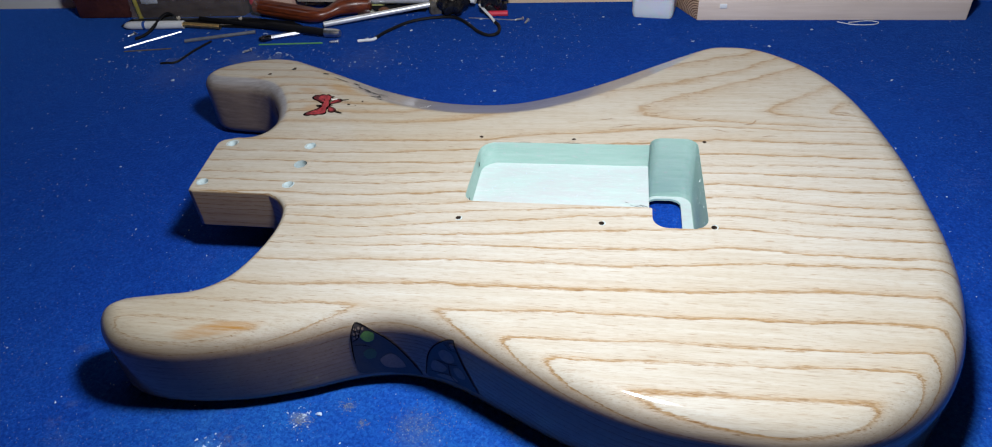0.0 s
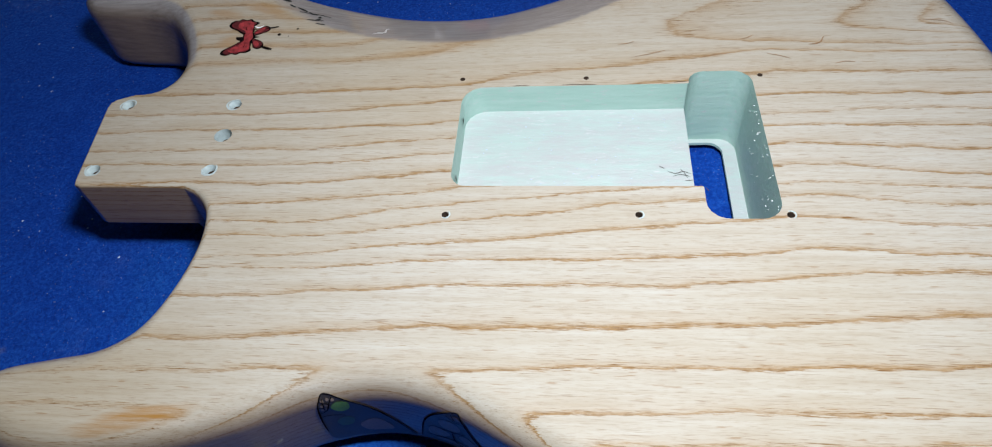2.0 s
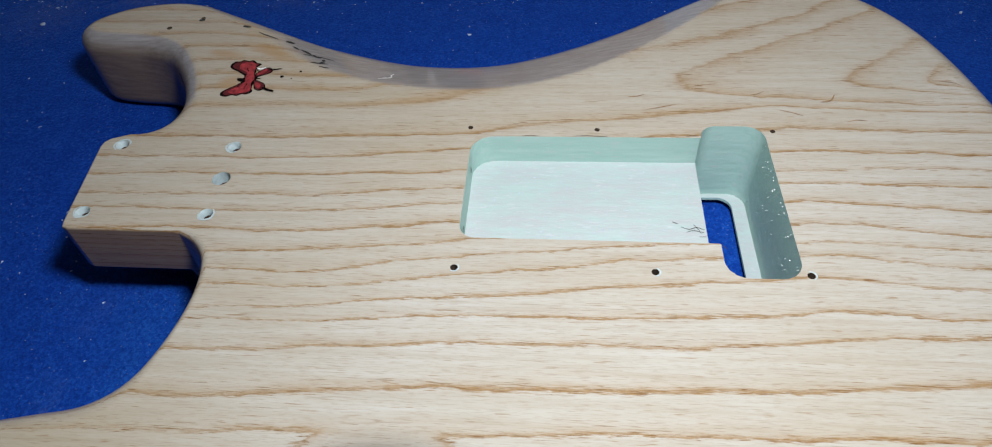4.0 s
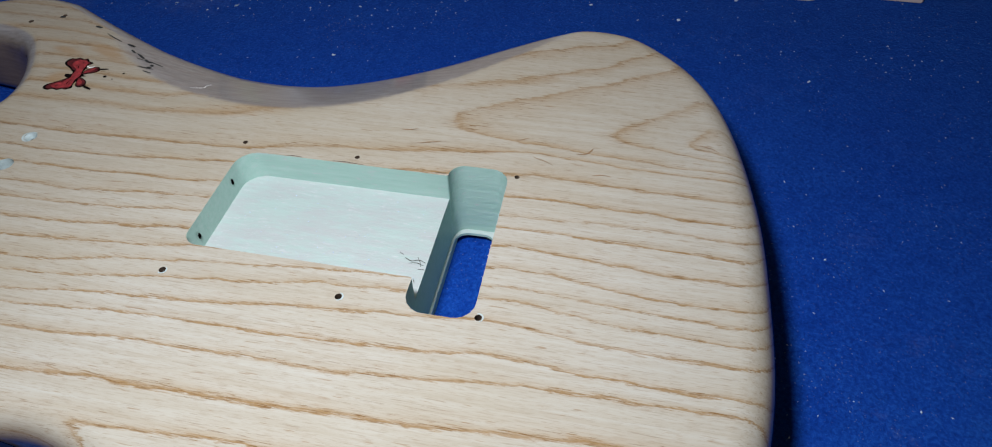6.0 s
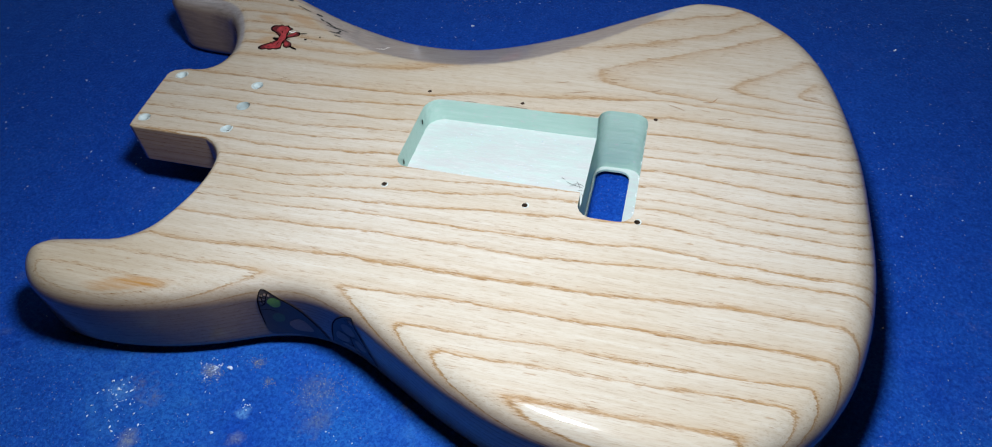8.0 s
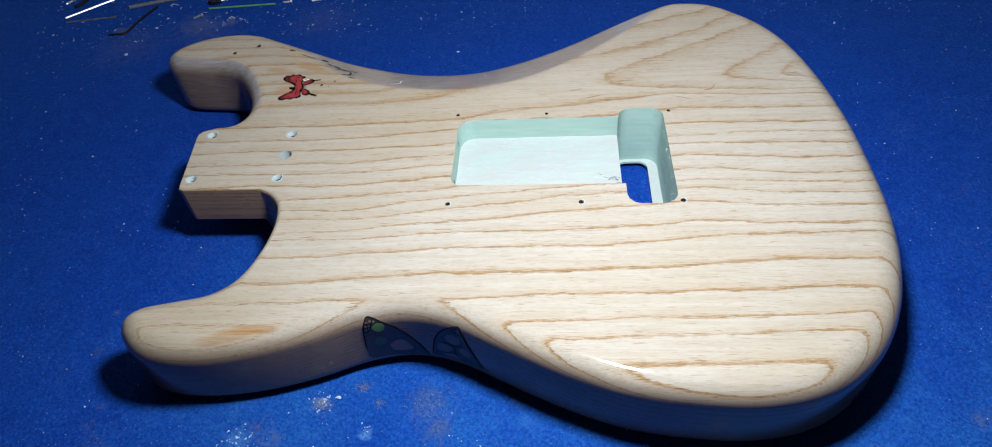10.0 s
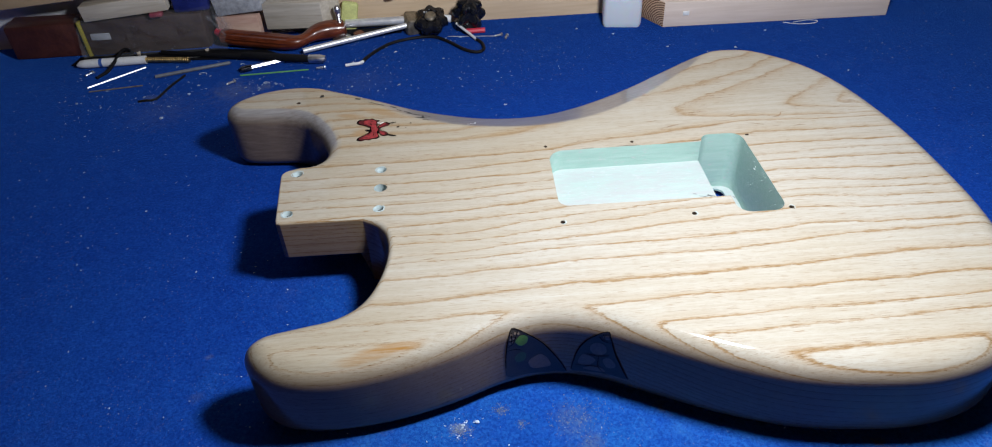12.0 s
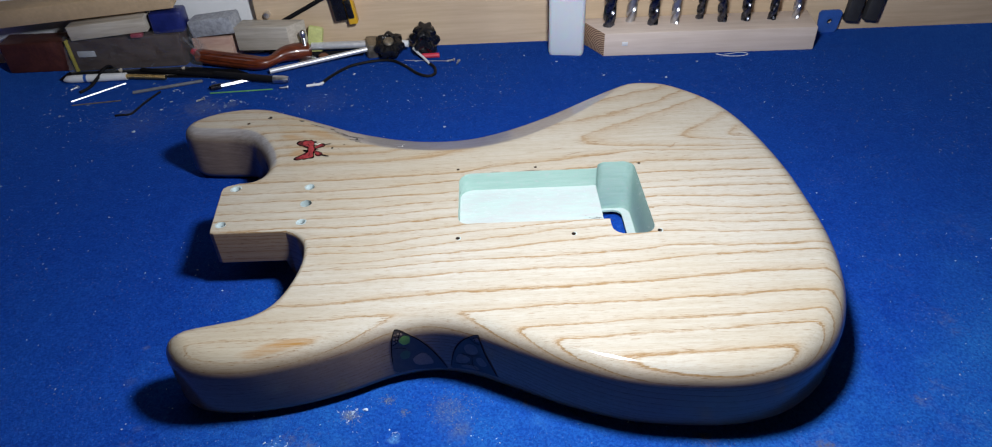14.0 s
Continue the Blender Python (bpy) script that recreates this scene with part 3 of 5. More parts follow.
guitar = tagged(empty("guitar_body"), "unfinished pale ash electric guitar body lying face down on blue carpet", "guitar body")
bm = bmesh.new()
steps = 11
rings = [ring_at(1 - math.sin(a), 1 - math.cos(a)) for a in (math.pi / 2 * k / steps for k in range(steps + 1))]
rings += [ring_at(1 - math.sin(a), -(1 - math.cos(a))) for a in (math.pi / 2 * (1 - k / steps) for k in range(steps + 1))]
made = [[bm.verts.new(p) for p in ring] for ring in rings]
for a, b in zip(made, made[1:]):
    bridge(bm, a, b)
flat = [(EDGE[i] + INWARD[i] * RADIUS[i]) for i in range(COUNT)]
holes = [CAVITY] + [circle(x, y, r) for x, y, r, _ in PITS]
grid = []
for gx in range(-60, 64):
    for gy in range(-32, 56):
        q = Vector((gx * 0.0037 + (gy % 2) * 0.0018, gy * 0.0037))
        if inside(q, flat) and not any(inside(q, h) for h in holes) and min((q - e).length for e in flat[::2]) > 0.003 and \
                min((q - e).length for h in holes for e in h) > 0.0012 and (q.y > 0.088 or (gx % 3 == 0 and gy % 3 == 0)):
            grid.append(q)
fold = [q for q in catmull([(x * MM, y * MM) for x, y in CREASE], 0.003) if inside(q, flat)]
verts, faces = triangulated([flat] + holes, grid, [fold])
top = [bm.verts.new(carved(Vector((v.x, v.y, T)))) for v in verts]
for f in faces:
    bm.faces.new([top[i] for i in f])
base = [(EDGE[i] + INWARD[i] * RADIUS[i]) for i in range(COUNT)]
verts, faces = triangulated([base, SLOT_LOW])
low = [bm.verts.new((v.x, v.y, 0.0205 if v.x < -0.1085 and 0.0115 < v.y < 0.0715 else 0.0)) for v in verts]
for f in faces:
    bm.faces.new([low[i] for i in f][::-1])
bmesh.ops.remove_doubles(bm, verts=bm.verts[:], dist=1e-5)
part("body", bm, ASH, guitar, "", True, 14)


# the routed spring cavity and the slot through the body
FLOOR_Z, LEDGE_Z = 0.031, 0.0045
shallow, deep = CAVITY[39:] + CAVITY[:9], CAVITY[8:40]


def ledge_height(p):
    return LEDGE_Z + 0.0005


bm = bmesh.new()
bridge(bm, [bm.verts.new((p.x, p.y, FLOOR_Z)) for p in shallow], [bm.verts.new((p.x, p.y, T)) for p in shallow], False)
bm.faces.new([bm.verts.new((p.x, p.y, FLOOR_Z)) for p in shallow])
bridge(bm, [bm.verts.new((p.x, p.y, ledge_height(p))) for p in deep], [bm.verts.new((p.x, p.y, T)) for p in deep], False)
ends = (CAVITY[39], CAVITY[8])
bridge(bm, [bm.verts.new((p.x, p.y, LEDGE_Z + 0.0005)) for p in ends], [bm.verts.new((p.x, p.y, FLOOR_Z)) for p in ends], False)
verts, faces = triangulated([deep, SLOT])
shelf = [bm.verts.new((v.x, v.y, ledge_height(v))) for v in verts]
for f in faces:
    bm.faces.new([shelf[i] for i in f])
bridge(bm, [bm.verts.new((p.x, p.y, 0.0036)) for p in SLOT], [bm.verts.new((p.x, p.y, ledge_height(p))) for p in SLOT])
bridge(bm, [bm.verts.new((p.x, p.y, 0.0036)) for p in SLOT_LOW], [bm.verts.new((p.x, p.y, 0.0036)) for p in SLOT])
bridge(bm, [bm.verts.new((p.x, p.y, 0.0)) for p in SLOT_LOW], [bm.verts.new((p.x, p.y, 0.0036)) for p in SLOT_LOW])
bmesh.ops.remove_doubles(bm, verts=bm.verts[:], dist=1e-5)
part("spring_cavity", bm, MINT, guitar, "routed cavity painted with chalky mint-green primer", True, 40)

for x, y, r, mt in PITS:
    bm = bmesh.new()
    depths = [(0, 1.0), (0.012, 0.9)] if mt is HOLE else [(0, 1.0), (0.0014, 0.66), (0.0026, 0.62), (0.022, 0.56)] if r < 0.0035 else [(0, 1.0), (0.0056, 0.98), (0.022, 0.95)]
    loops = [[bm.verts.new((p.x, p.y, carved(Vector((p.x, p.y, T))).z - d)) for p in circle(x, y, r * k)] for d, k in depths]
    for a, b in zip(loops, loops[1:]):
        bridge(bm, b, a)
    bm.faces.new(loops[-1])
    # below the pale paint the bolt holes are lined dark
    for f in bm.faces:
        if f.calc_center_median().z < T - (0.0027 if r < 0.0035 else 0.006) and mt is not HOLE:
            f.material_index = 1
    part("screw_hole", bm, [mt, HOLE], guitar, "dark drilled screw hole" if mt is HOLE else "bolt hole with mint paint in it")

# ---- decals on the body ----
INK = plain("black_ink", (0.007, 0.005, 0.005), 0.9, 0, 0.3, 300, Specular_IOR_Level=0.0)
DEEP_RED = plain("deep_red_decal", (0.070, 0.008, 0.010), 0.6, 0, 0.8, 420, Specular_IOR_Level=0.15)
RED = plain("red_decal", (0.235, 0.026, 0.030), 0.6, 0, 0.8, 330, Specular_IOR_Level=0.15)
SCRATCH = plain("white_scratch", (0.85, 0.86, 0.86), 0.4, 0, 0.05, 300)
FADED = plain("faded_ink", (0.028, 0.030, 0.030), 0.7, 0, 0.8, 300, Specular_IOR_Level=0.1)
TEAR = plain("torn_grain", (0.21, 0.12, 0.06), 0.7, 0, 0.4, 500)
GREEN = plain("green_decal", (0.11, 0.25, 0.045), 0.6, 0, 0.3, 200)
SMOKEGREEN = plain("dark_green_decal", (0.022, 0.052, 0.022), 0.4, 0, 0.3, 200)
SMOKE = plain("smoky_decal", (0.024, 0.020, 0.018), 0.5, 0, 0.5, 150, Coat_Weight=0.15)
PANE = plain("pale_decal", (0.150, 0.110, 0.085), 0.5, 0, 0.3, 150, Coat_Weight=0.15)


def on_back(x, y, lift):
    p = carved(Vector((x * MM, y * MM, T)))
    return p + Vector((0, 0, lift))


def on_wall(x, h, lift):
    """A point on the near edge of the body: x along it and h millimetres down its profile from the flat back."""
    i = min((k for k in range(COUNT) if EDGE[k].y < -0.05), key=lambda k: abs(EDGE[k].x - x * MM))
    j = i + 1 if (EDGE[(i + 1) % COUNT].x - x * MM) * (EDGE[i].x - x * MM) <= 0 else i - 1
    w = abs(EDGE[j].x - EDGE[i].x)
    f = min(1.0, abs(x * MM - EDGE[i].x) / w) if w > 1e-9 else 0.0
    p, n, r = EDGE[i].lerp(EDGE[j], f), INWARD[i].lerp(INWARD[j], f), RADIUS[i]
    a = min(h * MM / r, math.pi / 2)
    down = max(0.0, h * MM - r * math.pi / 2)
    q = p + n * (r * (1 - math.sin(a)) - lift * math.sin(a))
    return Vector((q.x, q.y, T - r * (1 - math.cos(a)) - down + lift * math.cos(a)))


def decal(name, shape, material, lift, put, parent, label="", pitch=2.0):
    """A thin patch of the given outline laid on the body."""
    shape = [Vector(p) for p in shape]
    x0, x1, y0, y1 = min(p.x for p in shape), max(p.x for p in shape), min(p.y for p in shape), max(p.y for p in shape)
    extra = [q for a in range(int((x1 - x0) / pitch) + 1) for b in range(int((y1 - y0) / pitch) + 1)
             if inside(q := Vector((x0 + a * pitch + 0.31, y0 + b * pitch + 0.37)), shape) and min((q - p).length for p in shape) > 0.3]
    verts, faces = triangulated([shape], extra)
    bm = bmesh.new()
    made = [bm.verts.new(put(v.x, v.y, lift)) for v in verts]
    for f in faces:
        bm.faces.new([made[i] for i in f])
    up = bmesh.ops.extrude_face_region(bm, geom=bm.faces[:])
    for v in up["geom"]:
        if isinstance(v, bmesh.types.BMVert):
            v.co += Vector((0, -0.00003, 0.00003))
    return part(name, bm, material, parent, label)


def smooth_shape(points, step=0.6):
    return [Vector(p) for p in catmull(points, step, True)]


def stroke(points, width):
    """A brush line as an outline: it swells in the middle and thins out at both ends."""
    p = catmull(points, 1.0)
    a, b = [], []
    for i, q in enumerate(p):
        d = (p[min(i + 1, len(p) - 1)] - p[max(i - 1, 0)]).normalized()
        w = width * (0.35 + 0.65 * math.sin(math.pi * (i + 0.5) / len(p)))
        a.append(q + Vector((-d.y, d.x)) * w / 2)
        b.append(q - Vector((-d.y, d.x)) * w / 2)
    return a + b[::-1]


WHITE_SCRATCHES = [([(-48, 111.4), (-44.4, 112.6), (-42.6, 114.6), (-43.2, 117.6), (-42.2, 120.4)], 0.45), ([(-46.4, 113.4), (-43.0, 114.6)], 0.35)]
RED_LOBES = ([(-115.4, 116.6), (-115.6, 119.6), (-112.4, 121.2), (-108.6, 119.8), (-107.6, 116.4), (-107.2, 112.6), (-105.8, 108.4), (-106.4, 105.0), (-105.2, 99.6), (-107.6, 98.2), (-112.4, 97.0), (-115.0, 98.6), (-112.0, 102.4), (-109.6, 105.8), (-110.4, 109.0), (-110.6, 112.6), (-112.8, 114.6)],
             [(-105.6, 111.2), (-104.4, 114.2), (-101.8, 115.8), (-101.4, 114.0), (-103.2, 112.0)], [(-104.4, 105.6), (-102.2, 104.6), (-101.0, 102.6), (-102.0, 101.0), (-104.0, 103.0)])
DARK_LOBES = ([(-119.0, 115.6), (-121.0, 118.0), (-120.6, 120.8), (-119.0, 122.2), (-117.2, 122.0), (-115.4, 123.4), (-112.8, 122.6), (-110.4, 123.2), (-108.4, 121.4), (-105.2, 119.8), (-107.2, 116.6), (-106.0, 113.2), (-107.6, 110.6), (-111.4, 110.6), (-115.4, 113.6)],
              [(-105.6, 106.2), (-104.6, 101.0), (-103.6, 98.6), (-106.0, 96.6), (-108.2, 96.8), (-110.4, 95.4), (-113.0, 96.0), (-115.4, 94.8), (-118.6, 95.8), (-118.8, 98.4), (-116.4, 101.0), (-113.2, 103.8), (-110.2, 107.0)],
              [(-106.4, 109.0), (-106.4, 112.4), (-104.4, 115.2), (-102.0, 117.2), (-99.8, 116.8), (-98.4, 114.6), (-99.4, 112.6), (-102.4, 110.8)],
              [(-106.2, 107.8), (-103.0, 106.8), (-99.8, 104.6), (-98.6, 101.4), (-100.6, 99.2), (-103.4, 100.4), (-105.0, 103.8)],
              [(-111.8, 112.4), (-107.0, 112.4), (-104.8, 109.6), (-102.4, 108.6), (-104.8, 107.4), (-105.0, 103.4), (-109.2, 105.0), (-113.4, 106.6), (-114.4, 108.8), (-111.2, 109.2)])


def shrunk(shape, k):
    cx, cy = sum(p[0] for p in shape) / len(shape), sum(p[1] for p in shape) / len(shape)
    return [(cx + (x - cx) * k, cy + (y - cy) * k) for x, y in shape]


red_motif = decal("red_decal", smooth_shape(shrunk(RED_LOBES[0], 1.0), 0.5), RED, 0.00024, on_back, guitar, "red ornamental decal with ragged black edges")
for lobe in RED_LOBES[1:]:
    decal("red_lobe", smooth_shape(shrunk(lobe, 0.95), 0.4), RED, 0.00024, on_back, red_motif)
for k, lobe in enumerate(DARK_LOBES):
    decal("dark_edge", smooth_shape(shrunk(lobe, 0.95), 0.4), INK, 0.00010 + 0.00001 * k, on_back, red_motif)
    if k < 4:
        decal("deep_red_lobe", smooth_shape(shrunk(lobe, 0.78), 0.4), DEEP_RED, 0.00020, on_back, red_motif)
for line, w in (([(-100.4, 115.0), (-97.6, 115.4), (-94.6, 116.0)], 1.0), ([(-100.0, 101.6), (-97.2, 100.0), (-93.8, 98.8)], 1.5), ([(-107.6, 117.2), (-106.2, 114.6), (-104.6, 113.8)], 0.5), ([(-111.6, 116.4), (-110.2, 113.6)], 0.4), ([(-110.6, 105), (-112, 101.6)], 0.4), ([(-108.0, 104.6), (-108.4, 100.4)], 0.35)):
    decal("dark_edge", stroke(line, w), INK, 0.00034, on_back, red_motif)
decal("bare_gap", stroke([(-107.0, 116.6), (-104.8, 115.6), (-102.6, 116.8)], 0.7), SCRATCH, 0.00038, on_back, red_motif)
for k, (x, y) in enumerate(NECK_HOLES):
    arc = [(x + (3.3 + 0.3 * math.sin(2.3 * a + k)) * math.cos(a), y + (3.2 + 0.3 * math.sin(1.7 * a + k)) * math.sin(a)) for a in (0.6 * q + k for q in range(8))]
    decal("chalk_ring", stroke(arc, 0.9), CHALK, 0.0001, on_back, guitar, "", 1.0)
for k, (x, y) in enumerate(COVER_HOLES[3:]):
    rim = [(x + 1.75 * math.cos(a), y + 1.7 * math.sin(a)) for a in (0.45 * q - 2.2 + 0.5 * k for q in range(8))]
    decal("chipped_rim", stroke(rim, 0.55), CHALK, 0.0001, on_back, guitar, "pale arc round a screw hole", 1.0)
for x, y, r in ((-93, 110, 0.9), (-85, 114, 0.6), (-88, 108.5, 0.35)):
    decal("dark_dot", [p for p in circle(x, y, r, 9)], INK, 0.0002, on_back, guitar)

for line, w in WHITE_SCRATCHES:
    decal("white_scratch", stroke(line, w), SCRATCH, 0.00012, on_back, guitar, "", 1.0)
dark_motif = decal("dark_decal", smooth_shape([(-32.1, 10), (-28.1, 12), (-19.7, 20), (-12.3, 31), (-6.7, 42), (-12, 42.6), (-17, 43), (-26, 42), (-35, 41), (-36.2, 33), (-35.7, 25), (-34.4, 15)], 1.5),
                   SMOKE, 0.00012, on_wall, guitar, "smoky black lace decal wrapped over the edge", 3.0)
decal("green_spot", smooth_shape([(-31, 17.5), (-28.5, 14.5), (-25.2, 16), (-25.8, 20), (-28.8, 21)]), GREEN, 0.00024, on_wall, dark_motif, "dull green spot")
decal("pale_cell", smooth_shape([(-24.9, 33), (-19.7, 29.5), (-16.1, 32.5), (-14.3, 38), (-19, 39), (-23.5, 38)]), PANE, 0.00024, on_wall, dark_motif)
for x, h in ((-32.6, 13.2), (-30.9, 12.7), (-33.2, 15.6), (-29.4, 13.2), (-31.8, 15.2), (-33.6, 18.0), (-32.2, 17.4)):
    decal("pale_cell", [Vector((x + 0.55 * math.cos(a), h + 0.8 * math.sin(a))) for a in (0, 1.1, 2.3, 3.3, 4.4, 5.4)], PANE, 0.00024, on_wall, dark_motif)
other_motif = decal("dark_decal", smooth_shape([(-4.7, 40.5), (-2.1, 27.5), (1.9, 19.5), (7.4, 14), (11.4, 12.2), (12.4, 15.5), (14.8, 25), (19.4, 36.5), (21, 40), (12.8, 40.5), (5.5, 41), (-0.3, 41.5)], 1.5),
                    SMOKE, 0.00012, on_wall, guitar, "smoky black lace decal with pale cells", 3.0)
for shape in ([(3.6, 23), (6.4, 20), (10, 21), (10.8, 25.4), (8, 28), (4.6, 27.2)], [(-1.4, 33.5), (0.4, 29.5), (3.6, 29.6), (6.4, 32.2), (3.4, 36.2), (-0.8, 36.4)],
              [(9.6, 31), (12.6, 28.8), (15.2, 32.4), (14.4, 35), (11.4, 35.4)], [(1.0, 39.4), (4.6, 36.8), (9.6, 37), (10.4, 39.4)], [(8.9, 15.6), (11, 14.4), (11.8, 16.4), (10, 17.2)]):
    decal("pale_cell", smooth_shape(shape), PANE, 0.00024, on_wall, other_motif)
for motif, line, w in (
    (dark_motif, [(-36.0, 34), (-35.7, 25), (-34.4, 15), (-32.1, 10)], 0.9), (dark_motif, [(-32.1, 10), (-28.1, 12), (-19.7, 20), (-12.3, 31), (-6.7, 42)], 0.9), (dark_motif, [(-35.0, 20), (-32.4, 18.6), (-30.8, 14.6), (-29.4, 11.8)], 0.6),
    (dark_motif, [(-34.6, 16), (-31.6, 16.8)], 0.45), (dark_motif, [(-33.6, 13), (-30.4, 15.4)], 0.45), (dark_motif, [(-33.0, 18.2), (-32.4, 12.0)], 0.4), (dark_motif, [(-35.2, 22.4), (-31.4, 22.6), (-27.6, 24.4)], 0.5),
    (other_motif, [(-4.7, 40.5), (-2.1, 27.5), (1.9, 19.5), (7.4, 14), (11.4, 12.2)], 0.9), (other_motif, [(11.4, 12.2), (12.4, 15.5), (14.8, 25), (19.4, 36.5), (21, 40)], 0.9), (other_motif, [(7.2, 15.4), (9.4, 18.2), (12.6, 18.4)], 0.5),
    (other_motif, [(9.0, 14.0), (10.0, 17.6)], 0.4), (other_motif, [(2.0, 28.4), (7.6, 28.8), (12.2, 27.0)], 0.6), (other_motif, [(7.6, 28.8), (7.8, 36.4), (11.0, 40.2)], 0.6), (other_motif, [(-2.6, 37.2), (3.4, 36.6), (7.8, 36.4)], 0.6)):
    decal("lace_vein", stroke(line, 0.6 * w), INK, 0.00034, on_wall, motif, "", 1.0)
decal("green_spot", smooth_shape([(-31.5, 28), (-28.5, 25.5), (-26, 27.5), (-27, 31.5), (-30.4, 32)]), SMOKEGREEN, 0.00022, on_wall, dark_motif, "dark green spot")
for line, w in (([(-153, 162), (-150, 162.4)], 2.0), ([(-128, 157.2), (-124, 156.6)], 1.9), ([(-118, 152), (-114, 150), (-107, 147)], 0.8), ([(-103, 146.4), (-98.6, 145.4)], 2.0),
                ([(-98, 141.6), (-94.6, 139.3)], 1.3), ([(-93.4, 139.4), (-90, 137.4), (-87.6, 135.6)], 1.5), ([(-86.6, 135.6), (-84.4, 133.6), (-82, 133.4)], 1.6), ([(-84, 134.6), (-79, 133.4), (-75.4, 132.6)], 0.9), ([(-91, 134.6), (-86, 134.2)], 0.8),
                ([(-80.6, 131.6), (-79.6, 129.4)], 1.6), ([(-79.4, 128.6), (-80.4, 126.6)], 1.9), ([(-85, 126.4), (-81, 126.2), (-77, 126.8)], 1.1), ([(-80, 122.8), (-75, 121.8)], 0.9)):
    decal("ink_stroke", stroke([(x + 2.5, y - 4.0) for x, y in line], w), FADED, 0.00012, on_back, guitar, "", 1.0)

BARE = plain("bare_chip", (0.035, 0.022, 0.016), 0.8, 0, 0.4, 500)


def on_floor(x, y, lift):
    return Vector((x * MM, y * MM, FLOOR_Z + lift))


def on_end_wall(y, z, lift):
    return Vector((lift, y * MM, z * MM))


for line, w in (([(84, 33.5), (87, 32.2), (90, 33.2), (93, 32.0)], 0.5), ([(86, 30.8), (89, 31.6), (92.5, 30.6)], 0.45), ([(89, 34.6), (90.4, 32.6), (91.5, 29.8)], 0.35), ([(81, 36), (83, 35)], 0.4), ([(90.5, 28.4), (93.4, 28.6)], 0.35)):
    decal("bare_scratch", stroke(line, w * 0.7), BARE, 0.00012, on_floor, guitar, "", 1.0)
for line, w in (([(21, 69.9), (24, 70.2), (28, 69.9)], 0.5), ([(42, 70.0), (47, 70.3), (52, 70.1), (56, 69.9)], 0.6), ([(88, 70.4), (91, 71), (93, 70.6)], 0.4), ([(94.5, 12.8), (95.6, 10.8)], 0.4)):
    decal("bare_chip", stroke(line, w * 0.6), BARE, 0.0001, on_back, guitar, "", 1.0)
for y, z in ((55.0, 39.5), (24.0, 38.0)):
    decal("bare_dent", [Vector((y + 0.9 * math.cos(a), z + 1.7 * math.sin(a))) for a in (k * 0.6283 for k in range(10))], BARE, 0.0006, on_end_wall, guitar, "", 1.0)

for line, w in (([(73, 87.6), (79, 89), (86, 91.2)], 0.45), ([(100, 85.6), (106, 87.6), (113, 88.4)], 0.5), ([(146, 93), (150.5, 94), (153, 98)], 0.7), ([(154, 80.2), (158, 81.4), (162, 81)], 0.45),
                ([(128, 87.6), (133, 86), (137, 84)], 0.4), ([(118, 97.6), (121, 98.4), (124, 100.2)], 0.45), ([(66, 96.2), (70, 96.6), (73, 98)], 0.5), ([(196, 108), (203, 107), (207, 104.6)], 0.4)):
    decal("grain_tear", stroke(line, w), TEAR, 0.0001, on_back, guitar, "", 1.0)

# ---- materials of the clutter ----
STEEL = plain("bright_steel", (0.66, 0.67, 0.70), 0.36, 1.0, 0.15, 200)
DARKSTEEL = plain("dark_steel", (0.11, 0.115, 0.14), 0.28, 1.0, 0.5, 260)
ALU = plain("satin_aluminium", (0.80, 0.81, 0.83), 0.36, 0.5, 0.10, 200)
MATTBLACK = plain("matt_black_plastic", (0.028, 0.028, 0.031), 0.65, 0, 0.3, 200)
BLACK = plain("black_plastic", (0.008, 0.008, 0.010), 0.28, 0, 0.3, 200)
RUBBER = plain("black_rubber", (0.006, 0.006, 0.008), 0.6, 0, 0.3, 300, Specular_IOR_Level=0.2)
PINE = timber("pine_stand", (0.74, 0.62, 0.54), (0.60, 0.48, 0.40), 130)
OFFCUT = timber("grey_offcut", (0.56, 0.51, 0.44), (0.28, 0.24, 0.19), 120)
ENDGRAIN = Mat("end_grain", 0.75)
rings_of_growth = ENDGRAIN.node("ShaderNodeTexWave")
rings_of_growth.wave_type, rings_of_growth.rings_direction = "RINGS", "X"
for key, value in (("Scale", 150.0), ("Distortion", 2.5), ("Detail", 3.0), ("Detail Scale", 1.5)):
    rings_of_growth.inputs[key].default_value = value
ENDGRAIN.link(ENDGRAIN.coords(), rings_of_growth.inputs["Vector"])
ENDGRAIN = ENDGRAIN.base(ENDGRAIN.ramp(rings_of_growth.outputs["Fac"], (0.25, (0.11, 0.045, 0.025)), (0.6, (0.56, 0.38, 0.25)))).m
PALEWOOD = timber("pale_offcut", (0.66, 0.60, 0.51), (0.36, 0.30, 0.23), 90)
PINKWOOD = timber("pink_offcut", (0.66, 0.48, 0.38), (0.30, 0.10, 0.08), 45)
GREYFOAM = plain("grey_foam", (0.35, 0.36, 0.39), 0.9, 0, 0.35, 220, 0.5)
BROWNBOX = plain("dark_brown_box", (0.060, 0.038, 0.034), 0.55, 0, 0.35, 60)
CARD = plain("tan_card", (0.52, 0.37, 0.22), 0.8, 0, 0.12, 40)
NAVY = plain("navy_plastic", (0.012, 0.02, 0.14), 0.4, 0, 0.3, 60)
WHITE = plain("white_plastic", (0.74, 0.75, 0.76), 0.45, 0, 0.08, 120)
BRASS = plain("brass", (0.72, 0.52, 0.22), 0.35, 1.0, 0.2, 300)
YELLOW = plain("yellow_plastic", (0.75, 0.42, 0.02), 0.4, 0, 0.1, 100)
